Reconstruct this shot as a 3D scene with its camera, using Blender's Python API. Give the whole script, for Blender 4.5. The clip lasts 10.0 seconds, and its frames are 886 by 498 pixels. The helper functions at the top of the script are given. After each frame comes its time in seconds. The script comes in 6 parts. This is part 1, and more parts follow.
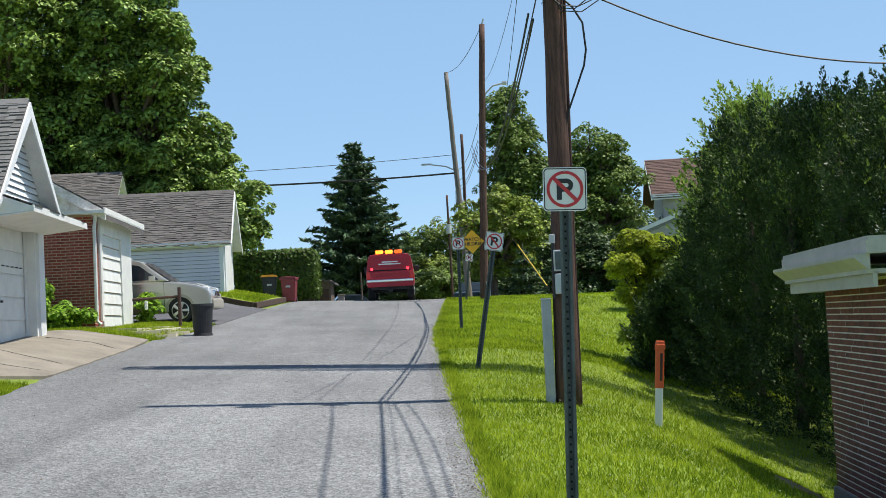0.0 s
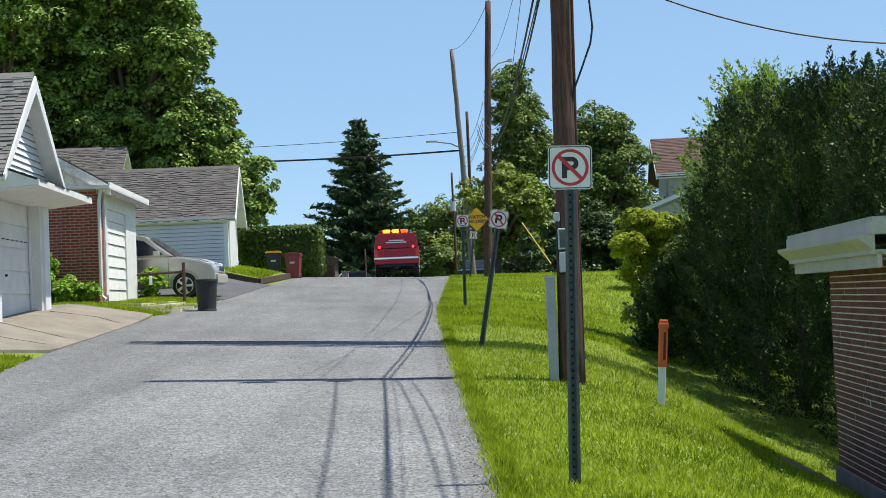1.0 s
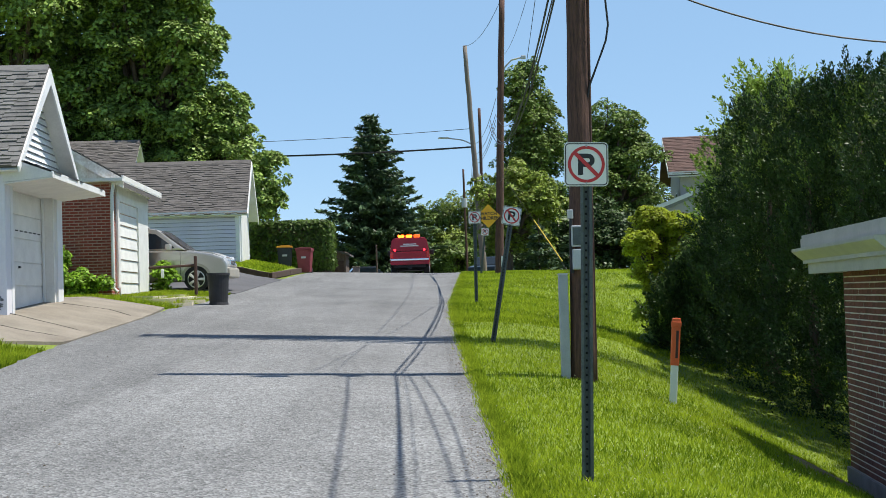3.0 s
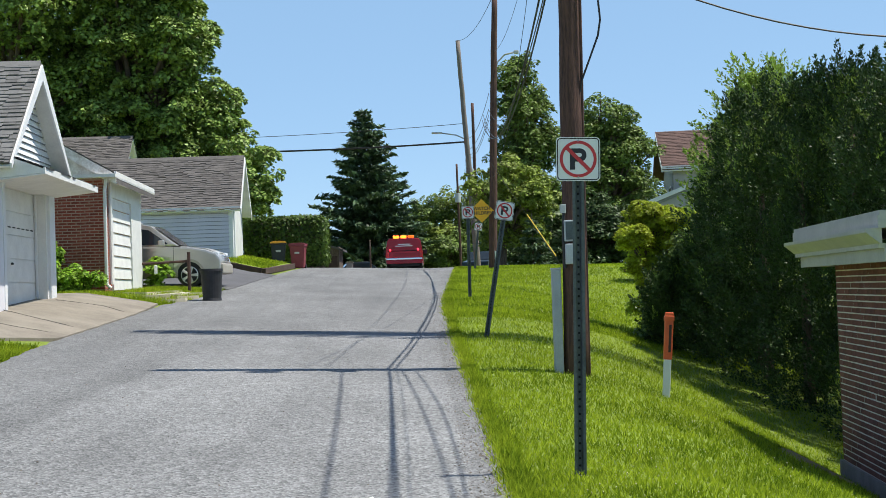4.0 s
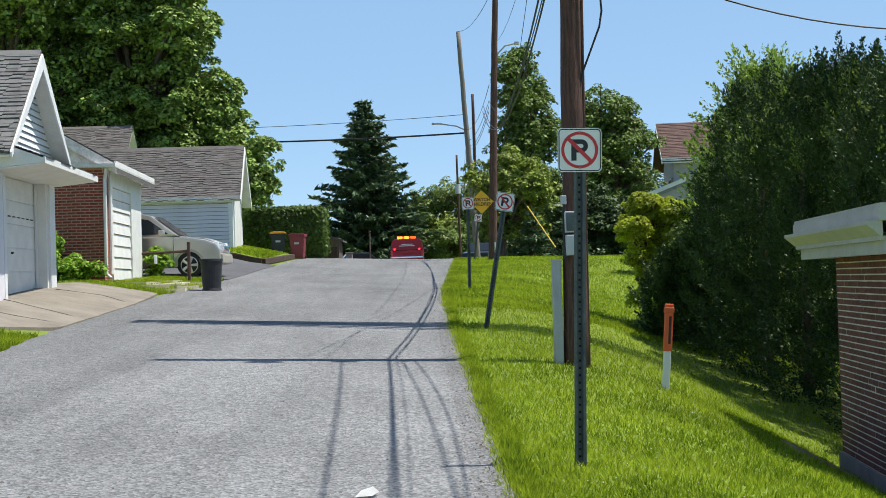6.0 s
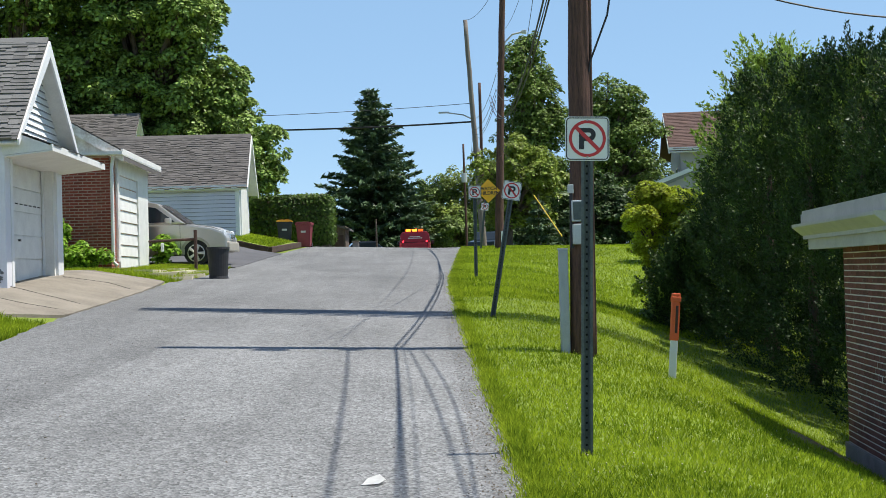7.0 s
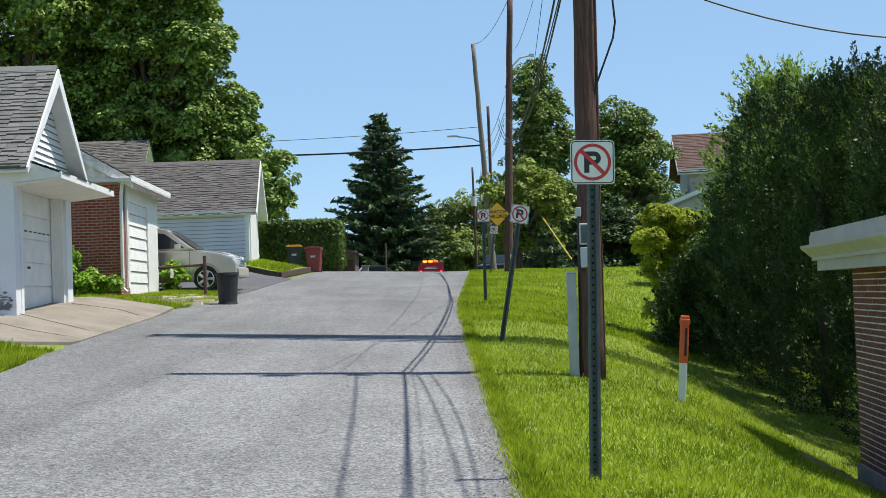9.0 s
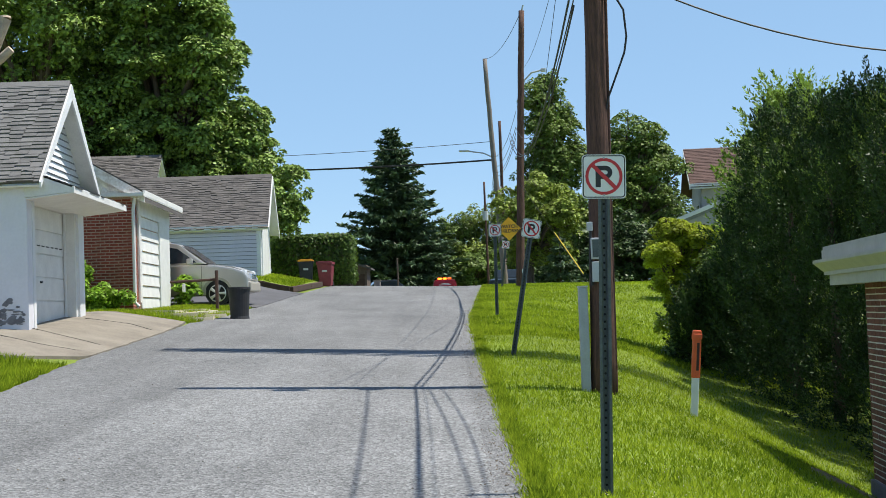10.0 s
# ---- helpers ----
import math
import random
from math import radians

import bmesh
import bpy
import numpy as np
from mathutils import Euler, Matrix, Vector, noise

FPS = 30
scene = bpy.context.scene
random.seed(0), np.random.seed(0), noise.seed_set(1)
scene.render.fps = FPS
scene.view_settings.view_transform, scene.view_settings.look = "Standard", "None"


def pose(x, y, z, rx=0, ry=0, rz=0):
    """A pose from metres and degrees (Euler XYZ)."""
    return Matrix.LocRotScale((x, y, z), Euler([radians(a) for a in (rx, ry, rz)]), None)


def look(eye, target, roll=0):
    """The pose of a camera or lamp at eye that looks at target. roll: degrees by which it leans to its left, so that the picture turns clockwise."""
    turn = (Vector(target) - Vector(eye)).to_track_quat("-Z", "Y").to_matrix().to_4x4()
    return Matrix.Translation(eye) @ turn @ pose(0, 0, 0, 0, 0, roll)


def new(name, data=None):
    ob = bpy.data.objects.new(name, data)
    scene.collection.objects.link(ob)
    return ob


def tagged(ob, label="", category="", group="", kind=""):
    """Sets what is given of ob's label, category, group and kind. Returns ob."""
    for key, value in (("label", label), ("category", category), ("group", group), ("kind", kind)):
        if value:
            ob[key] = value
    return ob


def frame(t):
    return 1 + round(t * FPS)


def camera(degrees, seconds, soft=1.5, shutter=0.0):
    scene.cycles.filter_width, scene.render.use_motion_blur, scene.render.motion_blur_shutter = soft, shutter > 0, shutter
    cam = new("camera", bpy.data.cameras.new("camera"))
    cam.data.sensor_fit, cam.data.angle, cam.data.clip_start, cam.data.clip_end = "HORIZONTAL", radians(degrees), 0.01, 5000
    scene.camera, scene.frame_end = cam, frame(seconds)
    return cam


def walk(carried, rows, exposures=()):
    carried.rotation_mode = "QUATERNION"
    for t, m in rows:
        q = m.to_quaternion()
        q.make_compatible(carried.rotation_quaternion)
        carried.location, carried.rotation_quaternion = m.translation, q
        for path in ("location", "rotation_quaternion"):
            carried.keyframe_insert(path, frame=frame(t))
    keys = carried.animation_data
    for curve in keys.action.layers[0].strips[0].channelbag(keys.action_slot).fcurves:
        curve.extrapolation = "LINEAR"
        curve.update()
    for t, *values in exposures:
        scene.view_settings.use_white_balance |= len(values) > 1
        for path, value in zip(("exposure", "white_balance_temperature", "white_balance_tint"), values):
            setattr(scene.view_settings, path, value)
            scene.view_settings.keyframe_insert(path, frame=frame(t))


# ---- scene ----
cam = camera(37.0, 10.0, soft=0.5)
ROWS = [
    (0.0, 0.0414, -0.0034, 1.6058, 93.136, 2.901, -0.814),
    (0.5, 0.0453, -0.0194, 1.6050, 92.373, 2.555, -0.784),
    (1.0, 0.0392, -0.0068, 1.6056, 92.164, 2.448, -0.652),
    (1.5, 0.0288, 0.0035, 1.6044, 92.132, 2.317, -0.406),
    (2.0, 0.0108, 0.0140, 1.5961, 92.257, 2.000, -0.245),
    (2.5, 0.0026, 0.0037, 1.5997, 92.184, 1.786, -0.116),
    (4.0, 0.0162, -0.0122, 1.6016, 91.799, 2.052, -0.484),
    (4.5, 0.0131, -0.0003, 1.6019, 91.819, 2.081, -0.342),
    (5.0, 0.0077, -0.0082, 1.5981, 91.738, 1.955, -0.426),
    (6.5, 0.0033, -0.0118, 1.5969, 91.157, 1.772, -0.469),
    (7.0, -0.0006, -0.0085, 1.5941, 90.941, 1.653, -0.243),
    (7.5, -0.0000, 0.0000, 1.6000, 90.978, 1.600, 0.027),
    (8.0, 0.0093, 0.0108, 1.5976, 91.202, 1.677, 0.211),
    (8.5, 0.0274, 0.0020, 1.5984, 91.557, 2.040, 0.193),
    (9.0, 0.0303, 0.0048, 1.6026, 91.972, 2.108, 0.212),
    (9.5, 0.0254, 0.0129, 1.6025, 92.343, 2.144, 0.519),
    (10.0, 0.0328, 0.0076, 1.6010, 92.623, 2.086, 0.717),
]
walk(cam, [(t, pose(x, y, z, rx, ry, rz)) for t, x, y, z, rx, ry, rz in ROWS])

# ---- light ----
SUN_EL, SUN_AZ = 66.0, 4.0          # degrees above ground; degrees from +x towards +y
world = bpy.data.worlds.new("sky")
scene.world = world
world.use_nodes = True
wn = world.node_tree.nodes
sky = wn.new("ShaderNodeTexSky")
sky.sky_type = "NISHITA"
sky.sun_disc = False
sky.sun_elevation = radians(SUN_EL)
sky.sun_rotation = radians(90 - SUN_AZ)
sky.altitude = 1600
sky.air_density, sky.dust_density, sky.ozone_density = 0.8, 0.05, 0.2
haze = wn.new("ShaderNodeMix")
haze.data_type, haze.blend_type = "RGBA", "MULTIPLY"
haze.inputs[0].default_value = 1.0
haze.inputs[7].default_value = (1.0, 1.02, 1.0, 1)
# thin even haze low in the sky, fading out towards the zenith
veil = wn.new("ShaderNodeMix")
veil.data_type = "RGBA"
veil.inputs[7].default_value = (1.85, 3.1, 4.8, 1)
world.node_tree.links.new(sky.outputs[0], veil.inputs[6])
way = wn.new("ShaderNodeTexCoord")
axes = wn.new("ShaderNodeSeparateXYZ")
fade = wn.new("ShaderNodeMapRange")
fade.inputs[1].default_value, fade.inputs[2].default_value, fade.inputs[3].default_value, fade.inputs[4].default_value = 0.22, 0.6, 0.7, 0.0
world.node_tree.links.new(way.outputs["Generated"], axes.inputs[0])
world.node_tree.links.new(axes.outputs[2], fade.inputs[0])
world.node_tree.links.new(fade.outputs[0], veil.inputs[0])
world.node_tree.links.new(veil.outputs[2], haze.inputs[6])
world.node_tree.links.new(haze.outputs[2], wn["Background"].inputs[0])
wn["Background"].inputs[1].default_value = 0.145
sun_data = bpy.data.lights.new("sun", "SUN")
sun_data.energy, sun_data.angle, sun_data.color = 5.2, radians(0.5), (1.0, 0.95, 0.87)
sun = new("sun", sun_data)
to_sun = Vector((math.cos(radians(SUN_EL)) * math.cos(radians(SUN_AZ)), math.cos(radians(SUN_EL)) * math.sin(radians(SUN_AZ)), math.sin(radians(SUN_EL))))
sun.matrix_basis = look(to_sun * 60, (0, 0, 0))
scene.view_settings.exposure = 0.32


# ---- materials ----
def mat(name, col, rough=0.7, metal=0.0, var=0.15, scale=6.0, fine=60.0, bump=0.2, dist=0.01, col2=None, stretch=(1, 1, 1), island=0.0, rand=0.0, emit=0.0, trans=0.0, spec=0.5):
    """A procedural surface: base colour varied at two scales, bump, and per-object or per-piece variation."""
    m = bpy.data.materials.new(name)
    m.use_nodes = True
    n, l = m.node_tree.nodes, m.node_tree.links
    b = n["Principled BSDF"]
    co = n.new("ShaderNodeTexCoord")
    mp = n.new("ShaderNodeMapping")
    mp.inputs["Scale"].default_value = stretch
    l.new(co.outputs["Object"], mp.inputs[0])
    n1, n2 = n.new("ShaderNodeTexNoise"), n.new("ShaderNodeTexNoise")
    n1.inputs["Scale"].default_value, n2.inputs["Scale"].default_value = scale, fine
    n1.inputs["Detail"].default_value = 5
    for q in (n1, n2):
        l.new(mp.outputs[0], q.inputs["Vector"])
    add = n.new("ShaderNodeMath")
    add.operation = "MULTIPLY_ADD"
    l.new(n2.outputs["Fac"], add.inputs[0])
    add.inputs[1].default_value = 0.6
    l.new(n1.outputs["Fac"], add.inputs[2])
    val = add.outputs[0]
    if island or rand:
        src = n.new("ShaderNodeNewGeometry").outputs["Random Per Island"] if island else n.new("ShaderNodeObjectInfo").outputs["Random"]
        mm = n.new("ShaderNodeMath")
        mm.operation = "MULTIPLY_ADD"
        l.new(src, mm.inputs[0])
        mm.inputs[1].default_value = island or rand
        l.new(val, mm.inputs[2])
        off = n.new("ShaderNodeMath")
        off.operation = "SUBTRACT"
        l.new(mm.outputs[0], off.inputs[0])
        off.inputs[1].default_value = (island or rand) / 2
        val = off.outputs[0]
    ramp = n.new("ShaderNodeValToRGB")
    c = Vector(col)
    lo = c * (1 - var) if col2 is None else Vector(col2)
    hi = c * (1 + var)
    ramp.color_ramp.elements[0].position, ramp.color_ramp.elements[1].position = 0.5, 1.1
    ramp.color_ramp.elements[0].color = (*lo, 1)
    ramp.color_ramp.elements[1].position = 1.0
    ramp.color_ramp.elements[1].color = (*hi, 1)
    l.new(val, ramp.inputs[0])
    l.new(ramp.outputs[0], b.inputs["Base Color"])
    b.inputs["Roughness"].default_value, b.inputs["Metallic"].default_value = rough, metal
    b.inputs["Specular IOR Level"].default_value = spec
    if bump:
        bp = n.new("ShaderNodeBump")
        bp.inputs["Strength"].default_value, bp.inputs["Distance"].default_value = bump, dist
        l.new(val, bp.inputs["Height"])
        l.new(bp.outputs[0], b.inputs["Normal"])
    if emit:
        l.new(ramp.outputs[0], b.inputs["Emission Color"])
        b.inputs["Emission Strength"].default_value = emit
    if trans:
        t = n.new("ShaderNodeBsdfTranslucent")
        l.new(ramp.outputs[0], t.inputs[0])
        mx = n.new("ShaderNodeMixShader")
        mx.inputs[0].default_value = trans
        l.new(b.outputs[0], mx.inputs[1])
        l.new(t.outputs[0], mx.inputs[2])
        l.new(mx.outputs[0], n["Material Output"].inputs[0])
    return m


def asphalt(name, k):
    """Worn chip asphalt: pale stone chips in darker binder, broad stains and streaks along the lane."""
    m = mat(name, (k * 0.97, k * 0.99, k * 0.985), 0.92, var=0.2, scale=0.45, fine=9, bump=0)
    n, l = m.node_tree.nodes, m.node_tree.links
    b = n["Principled BSDF"]
    base = b.inputs["Base Color"].links[0].from_socket
    co = n.new("ShaderNodeTexCoord")
    vo = n.new("ShaderNodeTexVoronoi")
    vo.inputs["Scale"].default_value = 48
    n3 = n.new("ShaderNodeTexNoise")
    n3.inputs["Scale"].default_value, n3.inputs["Detail"].default_value = 13, 4
    mp = n.new("ShaderNodeMapping")
    mp.inputs["Scale"].default_value = (1.6, 0.12, 1)
    n4 = n.new("ShaderNodeTexNoise")
    n4.inputs["Scale"].default_value, n4.inputs["Detail"].default_value = 1.0, 4
    l.new(co.outputs["Object"], vo.inputs["Vector"])
    l.new(co.outputs["Object"], n3.inputs["Vector"])
    l.new(co.outputs["Object"], mp.inputs[0])
    l.new(mp.outputs[0], n4.inputs["Vector"])
    prev = base
    for src, lo, hi, a, c in ((vo.outputs["Color"], 0.0, 1.0, 0.4, 1.6), (n3.outputs["Fac"], 0.35, 0.65, 0.9, 1.1), (n4.outputs["Fac"], 0.35, 0.65, 0.9, 1.1)):
        r = n.new("ShaderNodeMapRange")
        r.inputs[1].default_value, r.inputs[2].default_value, r.inputs[3].default_value, r.inputs[4].default_value = lo, hi, a, c
        l.new(src, r.inputs[0])
        mx = n.new("ShaderNodeVectorMath")
        mx.operation = "SCALE"
        l.new(prev, mx.inputs[0])
        l.new(r.outputs[0], mx.inputs["Scale"])
        prev = mx.outputs[0]
    l.new(prev, b.inputs["Base Color"])
    bp = n.new("ShaderNodeBump")
    bp.inputs["Strength"].default_value, bp.inputs["Distance"].default_value = 0.8, 0.012
    l.new(vo.outputs["Distance"], bp.inputs["Height"])
    l.new(bp.outputs[0], b.inputs["Normal"])
    return m


M_ASPHALT = asphalt("worn_asphalt", 0.157)
M_PATCH = asphalt("patched_asphalt", 0.183)
M_PAD = mat("dark_asphalt", (0.085, 0.085, 0.09), 0.9, var=0.25, scale=0.8, fine=50, bump=0.5)
M_CONC = mat("old_concrete", (0.205, 0.182, 0.145), 0.9, var=0.3, scale=1.6, fine=30, bump=0.4, col2=(0.155, 0.135, 0.106))
M_SLAB = mat("pale_slab", (0.50, 0.45, 0.34), 0.9, var=0.2, scale=3, rand=0.4)
M_GRASS = mat("lawn_soil", (0.145, 0.20, 0.02), 0.95, var=0.4, scale=0.5, fine=14, bump=0.8, dist=0.05)
M_BLADE = mat("grass_blades", (0.31, 0.385, 0.025), 0.85, spec=0.12, col2=(0.10, 0.17, 0.008), var=0.25, scale=0.6, fine=5, bump=0, island=0.5, trans=0.5)
M_DRY = mat("dry_soil", (0.33, 0.24, 0.13), 0.95, var=0.3, scale=3)
M_WHITE = mat("white_paint", (0.72, 0.73, 0.73), 0.5, var=0.08, scale=2, bump=0.06)
M_OLDWHITE = mat("weathered_white_paint", (0.69, 0.69, 0.66), 0.65, var=0.09, scale=3, fine=30, bump=0.15)
M_PEEL = mat("peeling_white_paint", (0.80, 0.78, 0.74), 0.75, var=0.06, scale=5, fine=18, bump=0.5, col2=(0.50, 0.43, 0.36))
M_SIDING = mat("white_siding", (0.61, 0.58, 0.66), 0.5, var=0.06, scale=1.5, bump=0.05)
M_BLOCK = mat("painted_block", (0.70, 0.695, 0.73), 0.7, var=0.05, scale=1.5, fine=20, bump=0.2)
M_BARE = mat("bare_block", (0.16, 0.16, 0.17), 0.9, var=0.35, scale=7)
M_SHINGLE = mat("grey_shingle", (0.135, 0.133, 0.13), 0.95, var=0.3, scale=3, fine=40, bump=0.4, island=0.4)
M_SHINGLE_B = mat("brown_shingle", (0.105, 0.096, 0.09), 0.95, var=0.3, scale=3, fine=40, bump=0.4, island=0.4)
M_REDROOF = mat("red_brown_shingle", (0.10, 0.06, 0.05), 0.95, var=0.25, scale=2, fine=30, island=0.3)
M_BRICK = mat("red_brick", (0.235, 0.05, 0.03), 0.9, var=0.25, scale=9, fine=60, rand=0.55)
M_BRICK_I = mat("red_brick_joined", (0.235, 0.05, 0.03), 0.9, var=0.25, scale=9, fine=60, island=0.55)
M_BRICK_B = mat("brown_brick", (0.15, 0.05, 0.039), 0.9, var=0.25, scale=9, fine=60, rand=0.5)
M_BRICK_BI = mat("brown_brick_joined", (0.15, 0.05, 0.039), 0.9, var=0.25, scale=9, fine=60, island=0.5)
M_MORTAR_R = mat("red_sand_mortar", (0.40, 0.27, 0.21), 0.95, var=0.15, scale=12)
M_MORTAR = mat("mortar", (0.62, 0.56, 0.50), 0.95, var=0.15, scale=12)
M_CORNICE = mat("weathered_almond_paint", (0.40, 0.395, 0.37), 0.55, var=0.12, scale=3, fine=25, bump=0.08)
M_FOUND = mat("foundation", (0.24, 0.21, 0.20), 0.95, var=0.25, scale=4)
M_POLE = mat("creosoted_pole", (0.092, 0.046, 0.034), 0.9, col2=(0.025, 0.015, 0.013), var=0.5, scale=5, fine=26, bump=0.6, dist=0.02, stretch=(6, 6, 0.5))
M_GREYPOLE = mat("weathered_grey_pole", (0.20, 0.17, 0.15), 0.9, var=0.3, scale=5, fine=26, bump=0.5, dist=0.02, stretch=(6, 6, 0.5))
M_CABLE = mat("black_cable", (0.02, 0.02, 0.022), 0.6, bump=0)
M_GALV = mat("galvanised_steel", (0.42, 0.43, 0.44), 0.5, 0.6, var=0.2, scale=9)
M_POST = mat("dark_green_steel", (0.085, 0.10, 0.10), 0.5, 0.35, var=0.3, scale=8)
M_HOLE = mat("hole_dark", (0.008, 0.008, 0.008), 0.9, bump=0)
M_SIGNW = mat("sign_white", (0.78, 0.78, 0.76), 0.45, var=0.03, scale=5, bump=0.02)
M_SIGNR = mat("sign_red", (0.55, 0.03, 0.035), 0.45, var=0.08, scale=6, bump=0)
M_SIGNK = mat("sign_black", (0.015, 0.015, 0.017), 0.45, bump=0)
M_SIGNY = mat("sign_yellow", (0.85, 0.42, 0.01), 0.45, var=0.08, scale=6, bump=0)
M_ORANGE = mat("orange_plastic", (0.70, 0.115, 0.03), 0.5, var=0.12, scale=8, bump=0.05)
M_GREYBOX = mat("grey_plastic", (0.50, 0.51, 0.52), 0.55, var=0.1, scale=6)
M_PALEPVC = mat("pale_conduit", (0.37, 0.39, 0.41), 0.55, var=0.12, scale=5)
M_RED = mat("red_car_paint", (0.38, 0.01, 0.028), 0.3, 0.1, var=0.06, scale=3, bump=0)
M_REDDARK = mat("red_recess", (0.30, 0.01, 0.02), 0.4, bump=0)
M_CHROME = mat("chrome", (0.75, 0.75, 0.76), 0.18, 1.0, var=0.05, bump=0)
M_SILVER = mat("silver_car_paint", (0.54, 0.52, 0.48), 0.28, 0.55, var=0.05, scale=3, bump=0)
M_CLAD = mat("champagne_cladding", (0.40, 0.37, 0.31), 0.5, 0.2, var=0.08, bump=0)
M_GLASS = mat("dark_car_glass", (0.025, 0.035, 0.045), 0.05, 0.0, bump=0)
M_TYRE = mat("tyre_rubber", (0.02, 0.02, 0.02), 0.85, bump=0.1)
M_ALLOY = mat("alloy_rim", (0.62, 0.62, 0.61), 0.3, 0.8, bump=0)
M_BLACKP = mat("black_plastic", (0.02, 0.02, 0.022), 0.6, var=0.3, scale=6)
M_CHAR = mat("charcoal_bin", (0.022, 0.026, 0.036), 0.55, var=0.2, scale=4)
M_MAROON = mat("maroon_bin", (0.22, 0.035, 0.05), 0.5, var=0.15, scale=4)
M_YELLID = mat("orange_lid", (0.75, 0.33, 0.02), 0.5, var=0.1, bump=0)
M_AMBER = mat("amber_flasher", (1.0, 0.13, 0.01), 0.3, bump=0, emit=5)
M_AMBERD = mat("amber_lens", (0.8, 0.12, 0.01), 0.3, bump=0, emit=1.2)
M_TAIL = mat("tail_lamp", (0.65, 0.03, 0.03), 0.2, bump=0)
M_BRAKE = mat("brake_lamp", (1.0, 0.03, 0.05), 0.2, bump=0, emit=2.5)
M_HEADLAMP = mat("headlamp", (0.7, 0.72, 0.74), 0.1, bump=0)
M_BARK = mat("bark", (0.11, 0.08, 0.06), 0.95, var=0.35, scale=4, bump=0.6, dist=0.03, stretch=(3, 3, 0.7))
M_PALEWOOD = mat("pale_dead_wood", (0.42, 0.33, 0.25), 0.9, var=0.3, scale=4, bump=0.4)
M_TIMBER = mat("dark_timber", (0.06, 0.034, 0.027), 0.9, var=0.4, scale=5, bump=0.4)
M_YGUARD = mat("yellow_guard", (0.62, 0.42, 0.03), 0.5, bump=0)
M_PAPER = mat("paper", (0.75, 0.75, 0.73), 0.7, var=0.05, bump=0.1)
M_WINDOW = mat("window_glass", (0.03, 0.035, 0.04), 0.08, bump=0)
# dark tone for the lap shadow painted under each siding board
M_LAPSHADE = mat("siding_lap_shade", (0.25, 0.26, 0.29), 0.7, bump=0)
M_DARK = mat("dark_gap", (0.02, 0.02, 0.02), 0.9, bump=0)
M_GREYROOF = mat("grey_porch_roof", (0.22, 0.23, 0.25), 0.9, var=0.15, scale=2)
M_BLUECAR = mat("pale_blue_paint", (0.045, 0.07, 0.10), 0.3, 0.2, bump=0)
M_CLOVER = mat("clover_white", (0.40, 0.42, 0.25), 0.8, bump=0)
M_LITTER = mat("dry_litter", (0.11, 0.09, 0.07), 0.95, var=0.4, scale=20, bump=0, island=0.6)
M_HOUSEW = mat("house_siding", (0.37, 0.36, 0.355), 0.7, var=0.08, scale=2)


def leaf(name, col, var=0.45, trans=0.2, island=0.8):
    return mat(name, col, 0.5, var=var, scale=0.5, fine=3, bump=0, island=island, trans=trans, spec=0.3)


L_MAPLE = leaf("maple_leaves", (0.20, 0.29, 0.062), trans=0.15)
L_MID = leaf("mixed_leaves", (0.135, 0.20, 0.04))
L_LIGHT = leaf("light_leaves", (0.20, 0.26, 0.04))
L_YELLOW = leaf("yellow_green_leaves", (0.42, 0.50, 0.04), trans=0.5, island=0.4)
L_SPRUCE = leaf("blue_spruce_needles", (0.085, 0.135, 0.065), trans=0.12)
L_DARK = leaf("dark_needles", (0.06, 0.10, 0.03), trans=0.15)
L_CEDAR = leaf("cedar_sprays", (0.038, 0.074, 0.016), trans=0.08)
# pale green of the feathery conifer; also colours in the arborvitae's sunlit tops
L_CEDARTIP = leaf("feathery_and_sunlit_tips", (0.23, 0.33, 0.06), trans=0.35)
L_HEDGE = leaf("hedge_leaves", (0.075, 0.125, 0.02), trans=0.25)
L_VINE = leaf("vine_leaves", (0.24, 0.40, 0.04), trans=0.4)


# ---- mesh helpers ----
def me_from(name, verts, faces, material):
    me = bpy.data.meshes.new(name)
    me.from_pydata([tuple(v) for v in verts], [], faces)
    me.update()
    me.materials.append(material)
    return me


def part(name, bm, material, parent=None, label="", m=None, smooth=False):
    """Link a bmesh as one mesh object under a thing or a part."""
    bmesh.ops.recalc_face_normals(bm, faces=bm.faces)
    me = bpy.data.meshes.new(name)
    bm.to_mesh(me)
    bm.free()
    me.materials.append(material)
    if smooth:
        for p in me.polygons:
            p.use_smooth = True
    ob = new(name, me)
    if m is not None:
        ob.matrix_basis = m
    if parent is not None:
        ob.parent = parent
    if label:
        tagged(ob, label)
    return ob


def thing(name, m, label, category, group="", kind=""):
    ob = new(name)
    ob.empty_display_size = 0.2
    ob.matrix_basis = m
    return tagged(ob, label, category, group, kind)


def box(x0, y0, z0, x1, y1, z1, bev=0.0, bm=None):
    bm = bm or bmesh.new()
    got = bmesh.ops.create_cube(bm, size=1, matrix=Matrix.Translation(((x0 + x1) / 2, (y0 + y1) / 2, (z0 + z1) / 2)) @ Matrix.Diagonal((abs(x1 - x0), abs(y1 - y0), abs(z1 - z0), 1)))
    if bev:
        es = list({e for v in got["verts"] for e in v.link_edges})
        bmesh.ops.bevel(bm, geom=es, offset=bev, segments=2, affect="EDGES", profile=0.6)
    return bm


